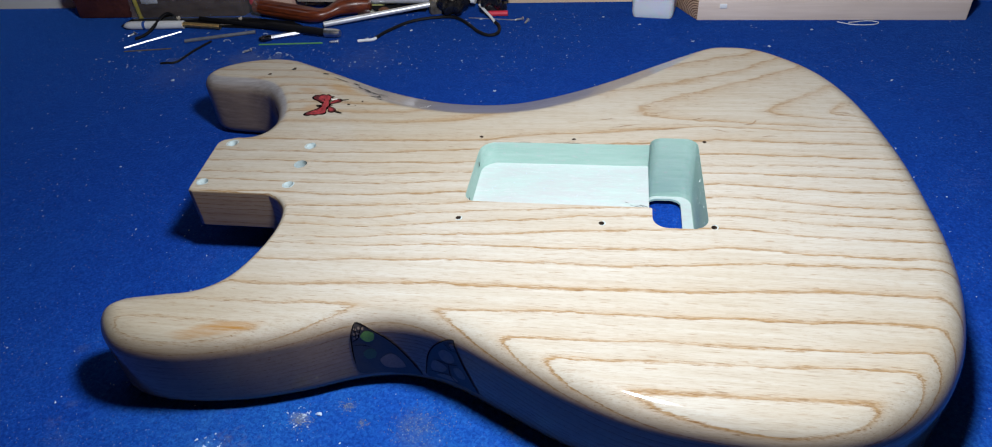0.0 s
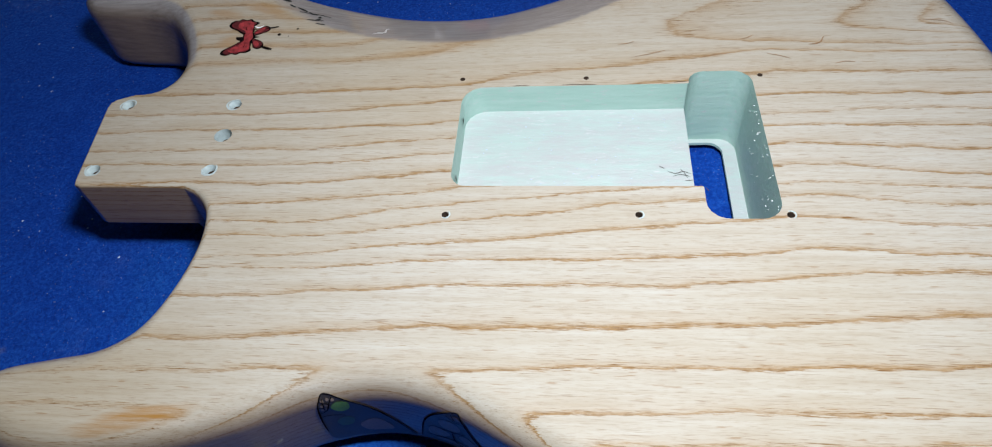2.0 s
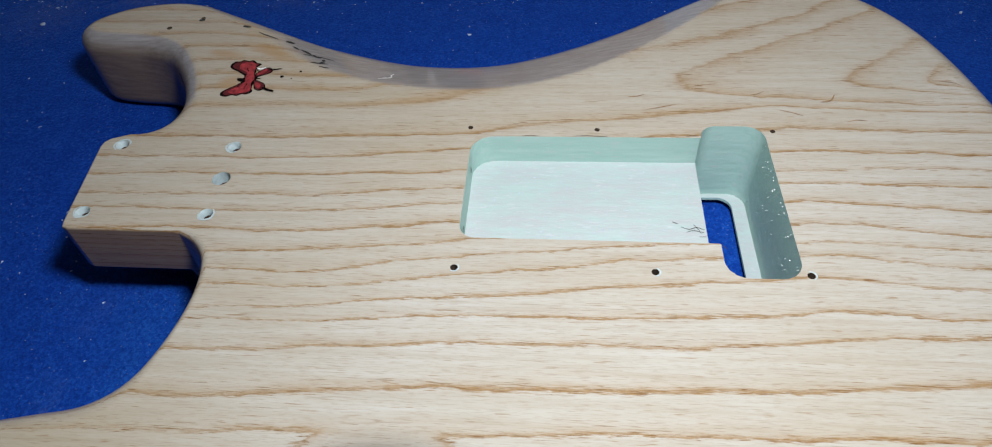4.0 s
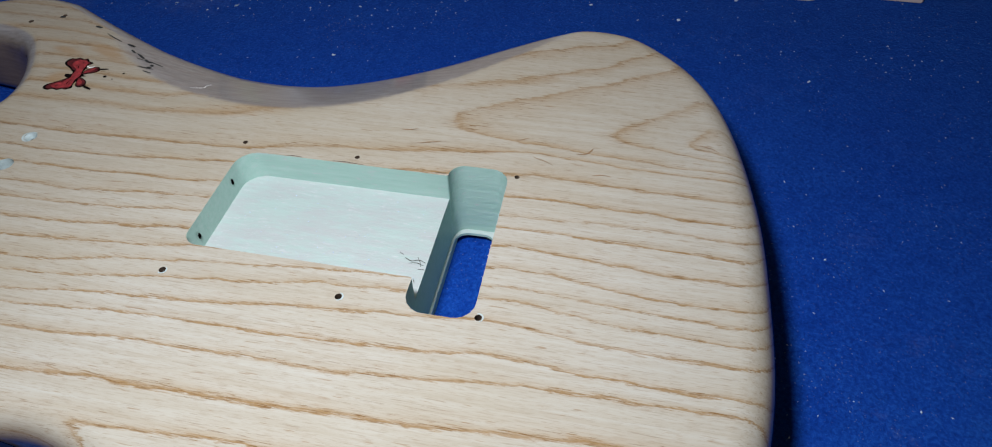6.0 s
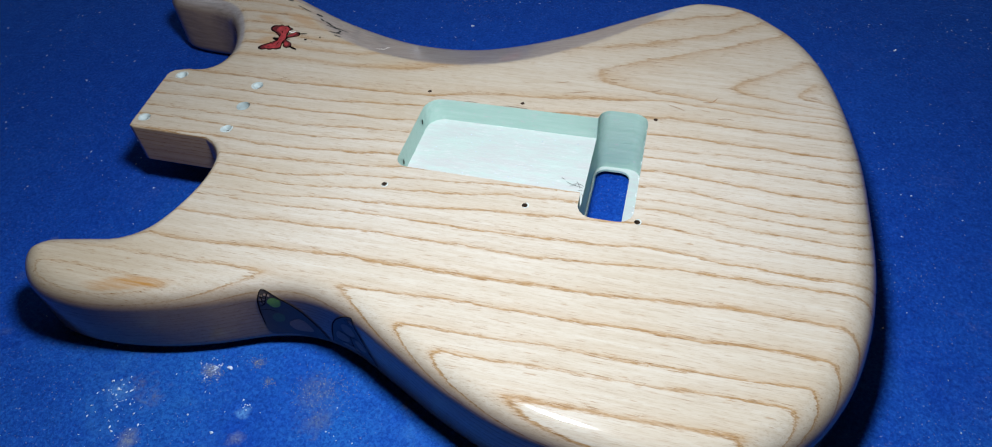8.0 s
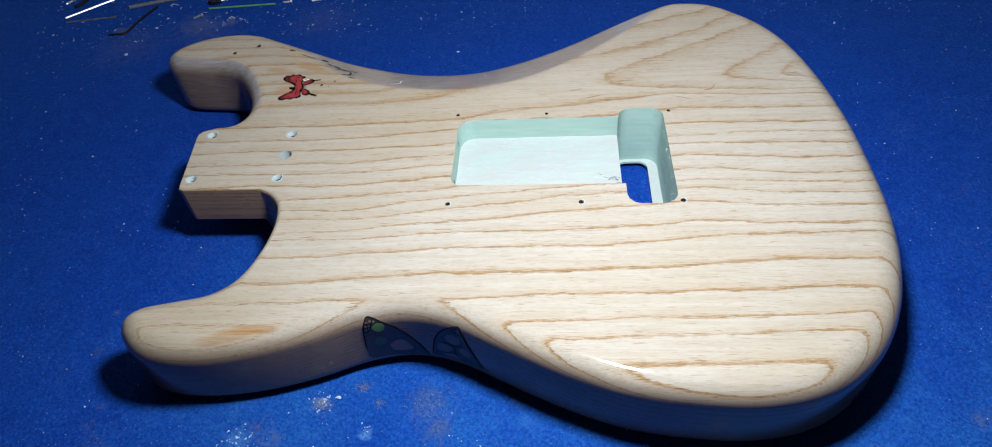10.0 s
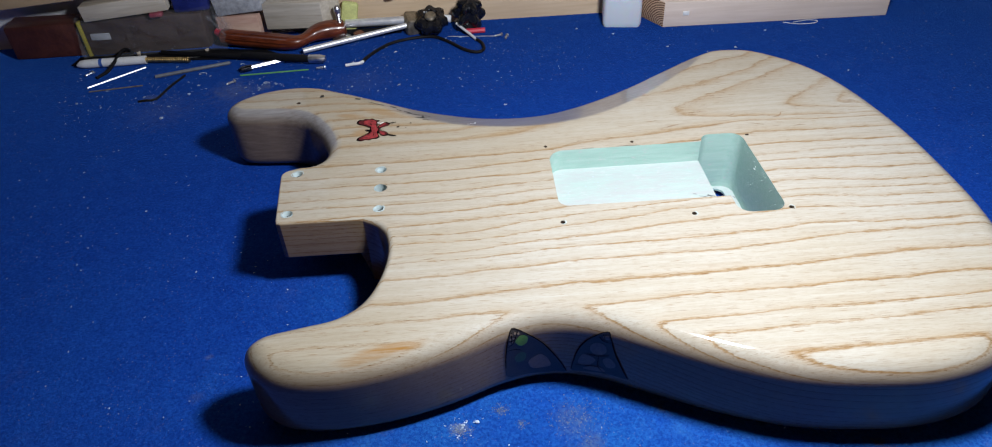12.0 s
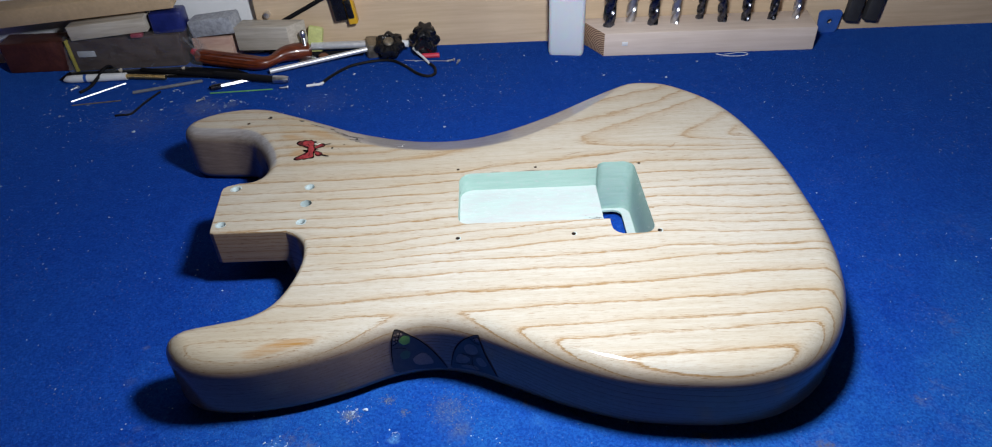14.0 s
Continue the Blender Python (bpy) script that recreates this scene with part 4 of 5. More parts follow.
LIME = plain("lime_foam", (0.60, 0.62, 0.24), 0.85, 0, 0.2, 200, 0.4)
REDPLASTIC = plain("red_plastic", (0.58, 0.03, 0.06), 0.4, 0, 0.15, 200)
GREENSTICK = plain("green_stick", (0.10, 0.32, 0.10), 0.5, 0, 0.2, 200)
BLUEPLATE = plain("blue_plate", (0.03, 0.10, 0.38), 0.45, 0, 0.2, 100)
FILEGREY = plain("file_grey", (0.16, 0.17, 0.19), 0.5, 0.3, 0.3, 300)
GRIME = plain("grimy_metal", (0.30, 0.26, 0.20), 0.5, 0.8, 0.5, 200, 0.4)
CHIP = plain("pale_chip", (0.36, 0.45, 0.60), 0.6, 0, 0.3, 500)
SHAVING = plain("plastic_shaving", (0.22, 0.30, 0.44), 0.3, 0, 0.4, 300)
SAWDUST = plain("sawdust", (0.17, 0.17, 0.16), 0.9, 0, 0.3, 500)
AMBER = timber("varnished_handle", (0.20, 0.042, 0.014), (0.030, 0.007, 0.005), 190, 0.3)
AMBER.node_tree.nodes["Principled BSDF"].inputs["Coat Weight"].default_value = 0.45
MILK = Mat("milky_plastic", 0.35, 0, (0.92, 0.96, 1.0)).set(Transmission_Weight=0.3, Subsurface_Weight=0.3, Subsurface_Scale=0.01).m
LIQUID = plain("pale_liquid", (0.40, 0.56, 0.82), 0.3, 0, 0.08, 40)
FILM = Mat("clear_film", 0.16, 0, (0.50, 0.53, 0.57)).set(Alpha=0.075, Specular_IOR_Level=1.0).m


def rod(name, a, b, r, material, parent=None, label="", sides=10):
    return part(name, tube(bmesh.new(), [a, b], r, sides), material, parent, label)


def block(name, label, category, corners, z0, z1, material, bevel=0.0012, parts="block"):
    """A prism of a board or offcut, from the outline of its foot."""
    thing = tagged(empty(name, (corners[0][0] * MM, corners[0][1] * MM, z0 * MM)), label, category)
    bm = bmesh.new()
    off = Vector((corners[0][0], corners[0][1]))
    lo = [bm.verts.new(((x - off.x) * MM, (y - off.y) * MM, 0)) for x, y in corners]
    hi = [bm.verts.new(((x - off.x) * MM, (y - off.y) * MM, (z1 - z0) * MM)) for x, y in corners]
    bridge(bm, lo, hi)
    bm.faces.new(lo[::-1])
    bm.faces.new(hi)
    bmesh.ops.bevel(bm, geom=bm.edges[:], offset=bevel, segments=2, profile=0.5, affect="EDGES")
    part(parts, bm, material, thing)
    return thing


# ---- drill stand and bits ----
stand = block("drill_stand", "long pine block holding a row of twist drill bits", "drill stand", [(141, 343), (355, 339), (361, 384), (119, 385)], 0, 24.5, [PINE, ENDGRAIN])
for f in stand.children[0].data.polygons:
    if abs(f.normal.x) > 0.7:
        f.material_index = 1
part("paint_dab", box(bmesh.new(), (0.018, -0.0012, 0.011), (0.024, 0.0003, 0.015), 0.0005), WHITE, stand, "dab of white paint")


def twist_bit(r, length, turns):
    """A twist drill: a two-fluted spiral above a plain shank."""
    bm = bmesh.new()
    rings, sides, levels = [], 20, 34
    for k in range(levels + 1):
        h = length * k / levels
        u = k / levels
        tip = min(1.0, (1 - u) / 0.05 + 0.12)
        ring = []
        for i in range(sides):
            a = 2 * math.pi * i / sides
            cut = 0.0 if u > 0.97 else 0.40 * max(0.0, math.cos(2 * a)) ** 2
            q = r * tip * (1 - cut)
            b = a + turns * 2 * math.pi * u
            ring.append(bm.verts.new((q * math.cos(b), q * math.sin(b), h)))
        rings.append(ring)
    for a, b in zip(rings, rings[1:]):
        bridge(bm, a, b)
    bm.faces.new(rings[0][::-1])
    bm.faces.new(rings[-1])
    return bm


for x, y, r, length, lean, away in ((148, 364, 5.6, 88, 2, 0), (172, 374, 4.6, 80, -2, 3), (193, 363, 4.8, 84, 4, 0), (216, 364, 4.0, 76, -2, 0), (244, 374, 3.6, 70, 16, 2),
                                    (265, 364, 4.2, 72, -20, 0), (289, 364, 4.2, 76, 6, 0), (316, 364, 3.8, 74, 8, 0), (341, 365, 3.4, 70, 6, 0)):
    bit = empty("drill_bit", (x * MM, y * MM, 0.0242))
    bit.matrix_world = pose(x * MM, y * MM, 0.0242, away, lean, x * 7)
    tagged(bit, "dark steel twist drill bit standing in the pine block", "drill bit", "drill bits in the stand")
    part("spiral", twist_bit(1.15 * r * MM, length * MM, length / (r * 7.0)), STEEL if x in (172, 216, 341) else DARKSTEEL, bit)

# ---- plastic bottle ----
bottle = tagged(empty("plastic_bottle", (0.1055, 0.366, 0), -9), "milky square plastic bottle part full of pale liquid", "bottle")
bm = bmesh.new()
for z, k in ((0, 0.93), (0.004, 1.0), (0.03, 0.985), (0.06, 1.0), (0.095, 1.0), (0.106, 0.8), (0.110, 0.45), (0.125, 0.42)):
    ring = [bm.verts.new((p.x * k, p.y * k, z)) for p in rounded([(-0.0182, -0.0180), (0.0182, -0.0180), (0.0182, 0.0180), (-0.0182, 0.0180)], 0.0036)]
    if z:
        bridge(bm, previous, ring)
    else:
        bm.faces.new(ring[::-1])
    previous = ring
bm.faces.new(previous)
part("shell", bm, MILK, bottle)
bm = bmesh.new()
box(bm, (-0.0172, -0.0170, 0.002), (0.0172, 0.0170, 0.047), 0.003)
part("contents", bm, LIQUID, bottle, "pale bluish liquid showing through")

# ---- hung and leaning on the back board ----
tag = tagged(empty("blue_plate", (0.386, 0.383, 0.0)), "small blue plate with a hole leaning on the board", "plate")
bm = bmesh.new()
pts = rounded([(-0.011, 0.0), (0.009, 0.0), (0.012, 0.024), (-0.013, 0.024)], 0.004)
verts, faces = triangulated([pts, circle(0.0, 0.012, 0.0028)])
front = [bm.verts.new((v.x, 0, v.y)) for v in verts]
for f in faces:
    bm.faces.new([front[i] for i in f])
grown = bmesh.ops.extrude_face_region(bm, geom=bm.faces[:])
for v in grown["geom"]:
    if isinstance(v, bmesh.types.BMVert):
        v.co.y -= 0.0025
part("plate", bm, BLUEPLATE, tag)
for x, lean in ((0.4075, 5), (0.4275, 7)):
    grip = empty("pry_tool", (x, 0.380, 0.012))
    grip.matrix_world = pose(x, 0.380, 0.012, -2, lean, 0)
    tagged(grip, "black plastic tool handle hanging on the board", "handle", "black handles on the board")
    part("grip", box(bmesh.new(), (-0.0078, -0.004, 0), (0.0072, 0.005, 0.10), 0.002), MATTBLACK, grip)
cutter = empty("box_cutter")
cutter.matrix_world = pose(-0.122, 0.381, 0.032, 0, -7, 0)
tagged(cutter, "yellow and black box cutter hanging on the board", "cutter")
part("body", box(bmesh.new(), (-0.011, -0.005, 0.004), (0.002, 0.006, 0.10), 0.002), BLACK, cutter)
part("slider", box(bmesh.new(), (0.0025, -0.006, -0.001), (0.0115, 0.005, 0.10), 0.0015), YELLOW, cutter, "yellow side of the cutter")
part("lock", box(bmesh.new(), (0.0035, -0.008, 0.006), (0.0100, -0.0055, 0.026), 0.001), BLACK, cutter)
bar = tagged(empty("black_rod", (-0.2, 0.384, 0.03)), "thin black rod leaning across the plywood board", "rod")
part("shaft", tube(bmesh.new(), [(0.0, 0, 0.0), (0.05, 0.0005, 0.0245), (0.11, 0.001, 0.054)], 0.0022), RUBBER, bar)
hook = tagged(empty("wall_bolt", (-0.205, 0.386, 0.042)), "small bright bolt head on the plywood board", "bolt")
part("head", lathe(bmesh.new(), [(0.0032, -0.0025), (0.0036, 0.0), (0.0030, 0.004), (0.0012, 0.0045)], pose(0, 0, 0, 90), 8), STEEL, hook)

# ---- offcuts, boxes and bag piled at the back ----
block("pink_offcut", "reddish wood offcut block lying on the carpet", "wood block", [(-283, 368), (-243, 366), (-238, 386), (-280, 387)], 0, 27, PINKWOOD)
foam = block("foam_block", "grey foam block resting on a reddish wood offcut", "foam block", [(-281, 367), (-235, 363), (-231, 385), (-278, 387)], 27.2, 45, GREYFOAM, 0.002)
foam.matrix_world = foam.matrix_world @ pose(0, 0, 0, 0, -6, 0)
grey_offcut = block("grey_offcut", "weathered grey-tan wood offcut propped on a tool handle", "wood block", [(-236, 364), (-181, 361), (-166, 380), (-232, 386)], 13, 38, [OFFCUT, PALEWOOD])
for f in grey_offcut.children[0].data.polygons:
    if f.normal.x > 0.5:
        f.material_index = 1
brown_box = block("brown_box", "dark brown box in a clear plastic bag", "box", [(-404, 357), (-292, 361), (-290, 386), (-406, 385)], 0, 35, BROWNBOX, 0.003)
part("yellow_edge", box(bmesh.new(), (-0.0022, -0.0016, 0.0), (0.0006, 0.006, 0.0345), 0.0008), plain("dull_yellow", (0.36, 0.30, 0.04), 0.5, 0, 0.3, 120), brown_box, "dull yellow corner strip")
part("pale_sticker", box(bmesh.new(), (0.006, -0.0006, 0.0160), (0.024, 0.0008, 0.0225), 0.0006), plain("grey_sticker", (0.42, 0.44, 0.48), 0.6, 0, 0.2, 200), brown_box, "plain pale sticker")
block("red_brown_box", "dark reddish-brown box beside a brown box", "box", [(-476, 358), (-409, 359), (-409, 386), (-478, 386)], 0, 33, plain("red_brown_card", (0.070, 0.020, 0.014), 0.5, 0, 0.4, 60), 0.003)
# Dark sheet standing in for the shade and black clutter behind the pen.
block("black_sheet", "thin black sheet under the tools, for shade and dark clutter", "plastic sheet", [(-416, 338), (-372, 340), (-330, 337), (-286, 333), (-240, 328), (-222, 336), (-236, 346), (-288, 357), (-350, 356), (-414, 356)], 0, 1.2, RUBBER, 0.0004, "sheet")
pale = block("pale_offcut", "pale rough wood offcut lying on a dark box", "wood block", [(-396, 352), (-318, 356), (-322, 384), (-398, 382)], 35.2, 50, PALEWOOD)
pale.matrix_world = pale.matrix_world @ pose(0, 0, 0, 0, -4, 0)
tan = block("tan_board", "tan board lying across the pile of offcuts", "board", [(-470, 350), (-288, 362), (-292, 386), (-474, 384)], 57.2, 74, CARD)
tan.matrix_world = tan.matrix_world @ pose(0, 0, -0.006, 0, -3.2, 0)
block("navy_case", "navy blue plastic case in the pile", "case", [(-316, 360), (-284, 364), (-286, 386), (-318, 384)], 35.2, 57, NAVY, 0.003)

scrap = tagged(empty("red_scrap", (-0.331, 0.357, 0.0354), 8), "small red plastic scrap on top of a dark box", "plastic scrap")
part("piece", box(bmesh.new(), (-0.006, -0.004, 0), (0.006, 0.004, 0.0045), 0.0016), plain("dull_pink", (0.26, 0.05, 0.075), 0.5, 0, 0.3, 200), scrap)
bag = tagged(empty("plastic_bag", (-0.335, 0.372, 0.0)), "crumpled clear plastic bag wrapped over a brown box", "bag")
bm = bmesh.new()
box(bm, (-0.073, -0.020, 0.0), (0.062, 0.016, 0.0385))
bmesh.ops.subdivide_edges(bm, edges=bm.edges[:], cuts=26, use_grid_fill=True)
for v in bm.verts:
    k = noise.noise_vector(v.co * 70) * 0.003 + noise.noise_vector(v.co * 190) * 0.0022
    v.co += Vector((k.x, k.y, k.z if v.co.z > 0.004 else abs(k.z)))
part("film", bm, FILM, bag)
bm = bmesh.new()
for k in range(5):
    tube(bm, catmull([(0.050 + 0.004 * k, -0.018 + 0.006 * k, 0.034 - 0.002 * k), (0.058 + 0.002 * k, -0.016 + 0.004 * k, 0.020), (0.066, -0.018 + 0.003 * k, 0.006 + 0.001 * k)], 0.004), [0.0016 + 0.0006 * math.sin(2.1 * q + k) for q in range(len(catmull([(0.050 + 0.004 * k, -0.018 + 0.006 * k, 0.034 - 0.002 * k), (0.058 + 0.002 * k, -0.016 + 0.004 * k, 0.020), (0.066, -0.018 + 0.003 * k, 0.006 + 0.001 * k)], 0.004)))], 6)
part("fold", bm, FILM, bag, "gathered folds of clear film")

# ---- hand tools and rods on the carpet ----
handle = tagged(empty("wooden_handle", (-0.235, 0.350, 0.009)), "glossy red-brown varnished wooden tool handle", "tool handle")
bm = bmesh.new()
rings, sides = [], 28
way = catmull([(-0.044, 0.013, 0.001), (-0.020, 0.005, 0.0005), (0.006, -0.003, 0.0), (0.026, -0.008, -0.0005), (0.036, -0.004, 0.0), (0.046, 0.005, 0.002), (0.060, 0.012, 0.002), (0.074, 0.015, 0.001)], 0.003)
for k, q in enumerate(way):
    u = k / (len(way) - 1)
    d = (way[min(k + 1, len(way) - 1)] - way[max(k - 1, 0)]).normalized()
    side = d.cross(Vector((0, 0, 1))).normalized()
    wide = 0.0080 - 0.0022 * math.exp(-((u - 0.66) / 0.10) ** 2) + 0.0015 * math.exp(-((u - 0.86) / 0.10) ** 2)
    wide *= 0.55 if k in (0, len(way) - 1) else 1.0
    groove = 0.10 if 0.04 < u < 0.55 else 0.02
    rings.append([bm.verts.new(q + (side * math.cos(a) + Vector((0, 0, 0.92)) * math.sin(a)) * wide * (1 - groove * max(0.0, math.cos(7 * a)) ** 6)) for a in (2 * math.pi * i / sides for i in range(sides))])
for a, b in zip(rings, rings[1:]):
    bridge(bm, a, b)
bm.faces.new(rings[0][::-1])
bm.faces.new(rings[-1])
part("grip", bm, AMBER, handle)
part("collar", tube(bmesh.new(), [(-0.050, 0.018, 0.004), (-0.041, 0.0125, 0.001)], [0.0035, 0.005], 10), REDPLASTIC, handle, "red collar")

driver = tagged(empty("screwdriver", (-0.225, 0.318, 0.006)), "black screwdriver with a steel tip lying on the carpet", "screwdriver")
part("shaft", tube(bmesh.new(), [(-0.110, 0.032, -0.003), (-0.02, 0.006, -0.0015)], 0.0022), RUBBER, driver)
part("grip", tube(bmesh.new(), [(-0.028, 0.0085, 0.0), (-0.022, 0.0066, 0), (0.0, 0.0, 0), (0.034, -0.0085, 0), (0.038, -0.0096, 0)], [0.0024, 0.0034, 0.0036, 0.0034, 0.0030], 12), RUBBER, driver)
part("tip", tube(bmesh.new(), [(0.036, -0.009, 0), (0.046, -0.0105, 0), (0.051, -0.011, 0)], [0.0038, 0.0038, 0.0028], 12), STEEL, driver)

pen = tagged(empty("marker_pen", (-0.362, 0.333, 0.004)), "white marker pen with a brass threaded end", "pen")
part("barrel", tube(bmesh.new(), [(-0.045, -0.0015, -0.001), (-0.041, -0.0015, 0), (-0.036, -0.001, 0), (-0.002, 0, 0), (0.018, 0.0005, 0)], [0.0012, 0.0034, 0.0040, 0.0040, 0.0038], 14), WHITE, pen)
part("band", tube(bmesh.new(), [(-0.024, -0.0006, 0), (-0.021, -0.0005, 0)], 0.00412, 14), BLUEPLATE, pen, "pale worn band")
part("thread", tube(bmesh.new(), [(0.018 + 0.0011 * k, 0.0005 - 0.00016 * k, 0) for k in range(39)], [0.0027 if k % 2 else 0.0022 for k in range(39)], 10), BRASS, pen)

for name, label, cat, a, b, r, mt in (
    ("grey_file", "thin grey file lying on the carpet", "file", (-0.326, 0.301, 0.0016), (-0.264, 0.321, 0.0016), 0.0016, FILEGREY),
    ("steel_rod", "thin bright steel rod lying on the carpet", "rod", (-0.381, 0.288, 0.0010), (-0.342, 0.3235, 0.0010), 0.0009, STEEL),
    ("green_stick", "thin green stick lying on the carpet", "stick", (-0.249, 0.2947, 0.0007), (-0.189, 0.298, 0.0007), 0.0007, GREENSTICK),
    ("red_stick", "short red plastic stick lying on the carpet", "stick", (-0.046, 0.357, 0.0025), (-0.028, 0.3575, 0.0025), 0.0025, REDPLASTIC),
    ("fine_wire", "fine bare wire lying on the carpet", "wire", (-0.064, 0.352, 0.0005), (-0.016, 0.346, 0.0005), 0.0004, STEEL),
    ("grey_wire", "fine grey wire offcut lying on the carpet", "wire", (-0.377, 0.281, 0.0006), (-0.333, 0.287, 0.0006), 0.0006, GRIME),
):
    thing = tagged(empty(name, a), label, cat)
    part("shaft", tube(bmesh.new(), [Vector((0, 0, 0)), Vector(b) - Vector(a)], r, 8), mt, thing)

spanner = tagged(empty("hex_driver", (-0.232, 0.310, 0.0024)), "small bright hex driver with a dark head", "hex driver")
part("shaft", tube(bmesh.new(), [(-0.010, -0.0045, 0), (0.018, 0.008, 0)], 0.0022, 6), STEEL, spanner)
part("head", tube(bmesh.new(), [(-0.019, -0.0085, 0), (-0.016, -0.0072, 0), (-0.009, -0.004, 0)], [0.0018, 0.0032, 0.0028], 10), DARKSTEEL, spanner)

dark_wire = tagged(empty("dark_wire", (-0.316, 0.272, 0.0008)), "thin dark wire lying on the carpet", "wire")
part("strand", tube(bmesh.new(), catmull([(-0.010, -0.0155, 0), (-0.003, -0.015, 0.0004), (0.004, -0.013, 0), (0.010, 0.008, 0.0008), (0.016, 0.030, 0)], 0.003), 0.0010, 6), RUBBER, dark_wire)

# the clamp: two steel rods in a grimy bracket with scalloped knobs
clamp = tagged(empty("rod_clamp", (-0.097, 0.364, 0.0)), "old clamp of steel rods with a black scalloped knob", "clamp")
part("rod", tube(bmesh.new(), [(-0.101, -0.034, 0.0045), (0.004, 0.004, 0.0095)], 0.0025, 12), ALU, clamp, "pale satin rod")
part("rod", tube(bmesh.new(), [(-0.066, 0.013, 0.0095), (0.0, 0.011, 0.0100)], 0.0040, 12), ALU, clamp, "pale satin rod")
part("bar", box(bmesh.new(), (-0.068, 0.004, 0.0), (-0.012, 0.010, 0.005), 0.001), RUBBER, clamp)
part("bracket", box(bmesh.new(), (-0.008, -0.004, 0.0), (0.007, 0.016, 0.017), 0.003, Euler((0.2, 0.15, 0.3)).to_matrix()), GRIME, clamp, "grimy worn metal bracket")
part("stub", tube(bmesh.new(), [(0.022, 0.008, 0.012), (0.037, 0.006, 0.0105)], 0.0036, 12), WHITE, clamp)
knob = part("knob", lathe(bmesh.new(), [(0.009, -0.004), (0.0135, -0.003), (0.0150, 0.0), (0.0150, 0.004), (0.0125, 0.0072), (0.008, 0.0080), (0.0065, 0.0070)], pose(0.018, -0.002, 0.0125, 30, 4, -8) @ Matrix.Scale(0.98, 4), 56, 7, 0.11), BLACK, clamp, "black scalloped knob")
part("stud", lathe(bmesh.new(), [(0.0050, 0.006), (0.0055, 0.0085), (0.0042, 0.0100), (0.0018, 0.0102)], pose(0.018, -0.002, 0.0125, 30, 4, -8) @ Matrix.Scale(0.98, 4), 14), GRIME, knob)
knob2 = tagged(empty("star_wheel", (-0.044, 0.371, 0.0)), "glossy black lobed knob standing on the carpet", "knob")
part("foot", lathe(bmesh.new(), [(0.0120, 0.0), (0.0135, 0.002), (0.0130, 0.008), (0.0085, 0.0115), (0.0075, 0.013)], Matrix(), 24), BLACK, knob2)
part("rim", lathe(bmesh.new(), [(0.008, 0.010), (0.0140, 0.013), (0.0158, 0.018), (0.0150, 0.023), (0.0110, 0.027), (0.010, 0.0285), (0.0118, 0.031), (0.0105, 0.036), (0.005, 0.038)], pose(0, 0.004, 0.003, 30, 6, 0) @ Matrix.Scale(0.87, 4), 60, 6, 0.20), BLACK, knob2)

cable = tagged(empty("black_cable", (-0.095, 0.33, 0.0016)), "thin black cable with white ends curled on the carpet", "cable")
way = [(-153, 301), (-141, 306), (-137, 315), (-126, 333), (-115, 343), (-96, 351), (-77, 350), (-62, 336), (-49, 318), (-38, 311), (-31, 315), (-32, 330), (-38, 340)]
part("sheath", tube(bmesh.new(), catmull([((x + 95) * MM, (y - 330) * MM, 0.0003 * (k % 2)) for k, (x, y) in enumerate(way[1:])], 0.004), 0.0015, 8), RUBBER, cable)
part("end", tube(bmesh.new(), catmull([((x + 95) * MM, (y - 330) * MM, 0.0) for x, y in ((-156, 300), (-150, 301.5), (-144, 302.5), (-140.5, 306))], 0.003), 0.0013, 8), WHITE, cable, "stripped white end")
part("end", tube(bmesh.new(), catmull([((x + 95) * MM, (y - 330) * MM, z * MM) for x, y, z in ((-37, 338, 0.3), (-43, 348, 2), (-51, 358, 5), (-55, 363, 7))], 0.003), 0.0013, 8), WHITE, cable, "stripped white end")

post = tagged(empty("steel_bolt", (-0.166, 0.362, 0.0)), "upright bright steel bolt standing on the carpet", "bolt")
part("base", lathe(bmesh.new(), [(0.0085, 0), (0.009, 0.002), (0.006, 0.004), (0.003, 0.005)], Matrix(), 18), STEEL, post)
part("shank", lathe(bmesh.new(), [(0.0026 if k % 2 else 0.0022, 0.004 + 0.0009 * k) for k in range(26)] + [(0.0034, 0.028), (0.0034, 0.031), (0.002, 0.033)], Matrix(), 12), STEEL, post)
washer = tagged(empty("copper_nut", (-0.150, 0.366, 0.0)), "small rusty nut lying on the carpet", "nut")
part("ring", lathe(bmesh.new(), [(0.0035, 0), (0.0055, 0.0015), (0.0055, 0.004), (0.0030, 0.0055)], Matrix(), 6), plain("rust", (0.22, 0.09, 0.05), 0.7, 0.3, 0.4, 300), washer)
sponge = tagged(empty("lime_foam", (-0.158, 0.380, 0.0)), "yellow-green foam scrap standing beside a steel bolt", "foam scrap")
bm = bmesh.new()
box(bm, (-0.009, -0.003, 0.0), (0.007, 0.004, 0.030), 0.003, Euler((0, 0.22, 0)).to_matrix())
part("scrap", bm, LIME, sponge)
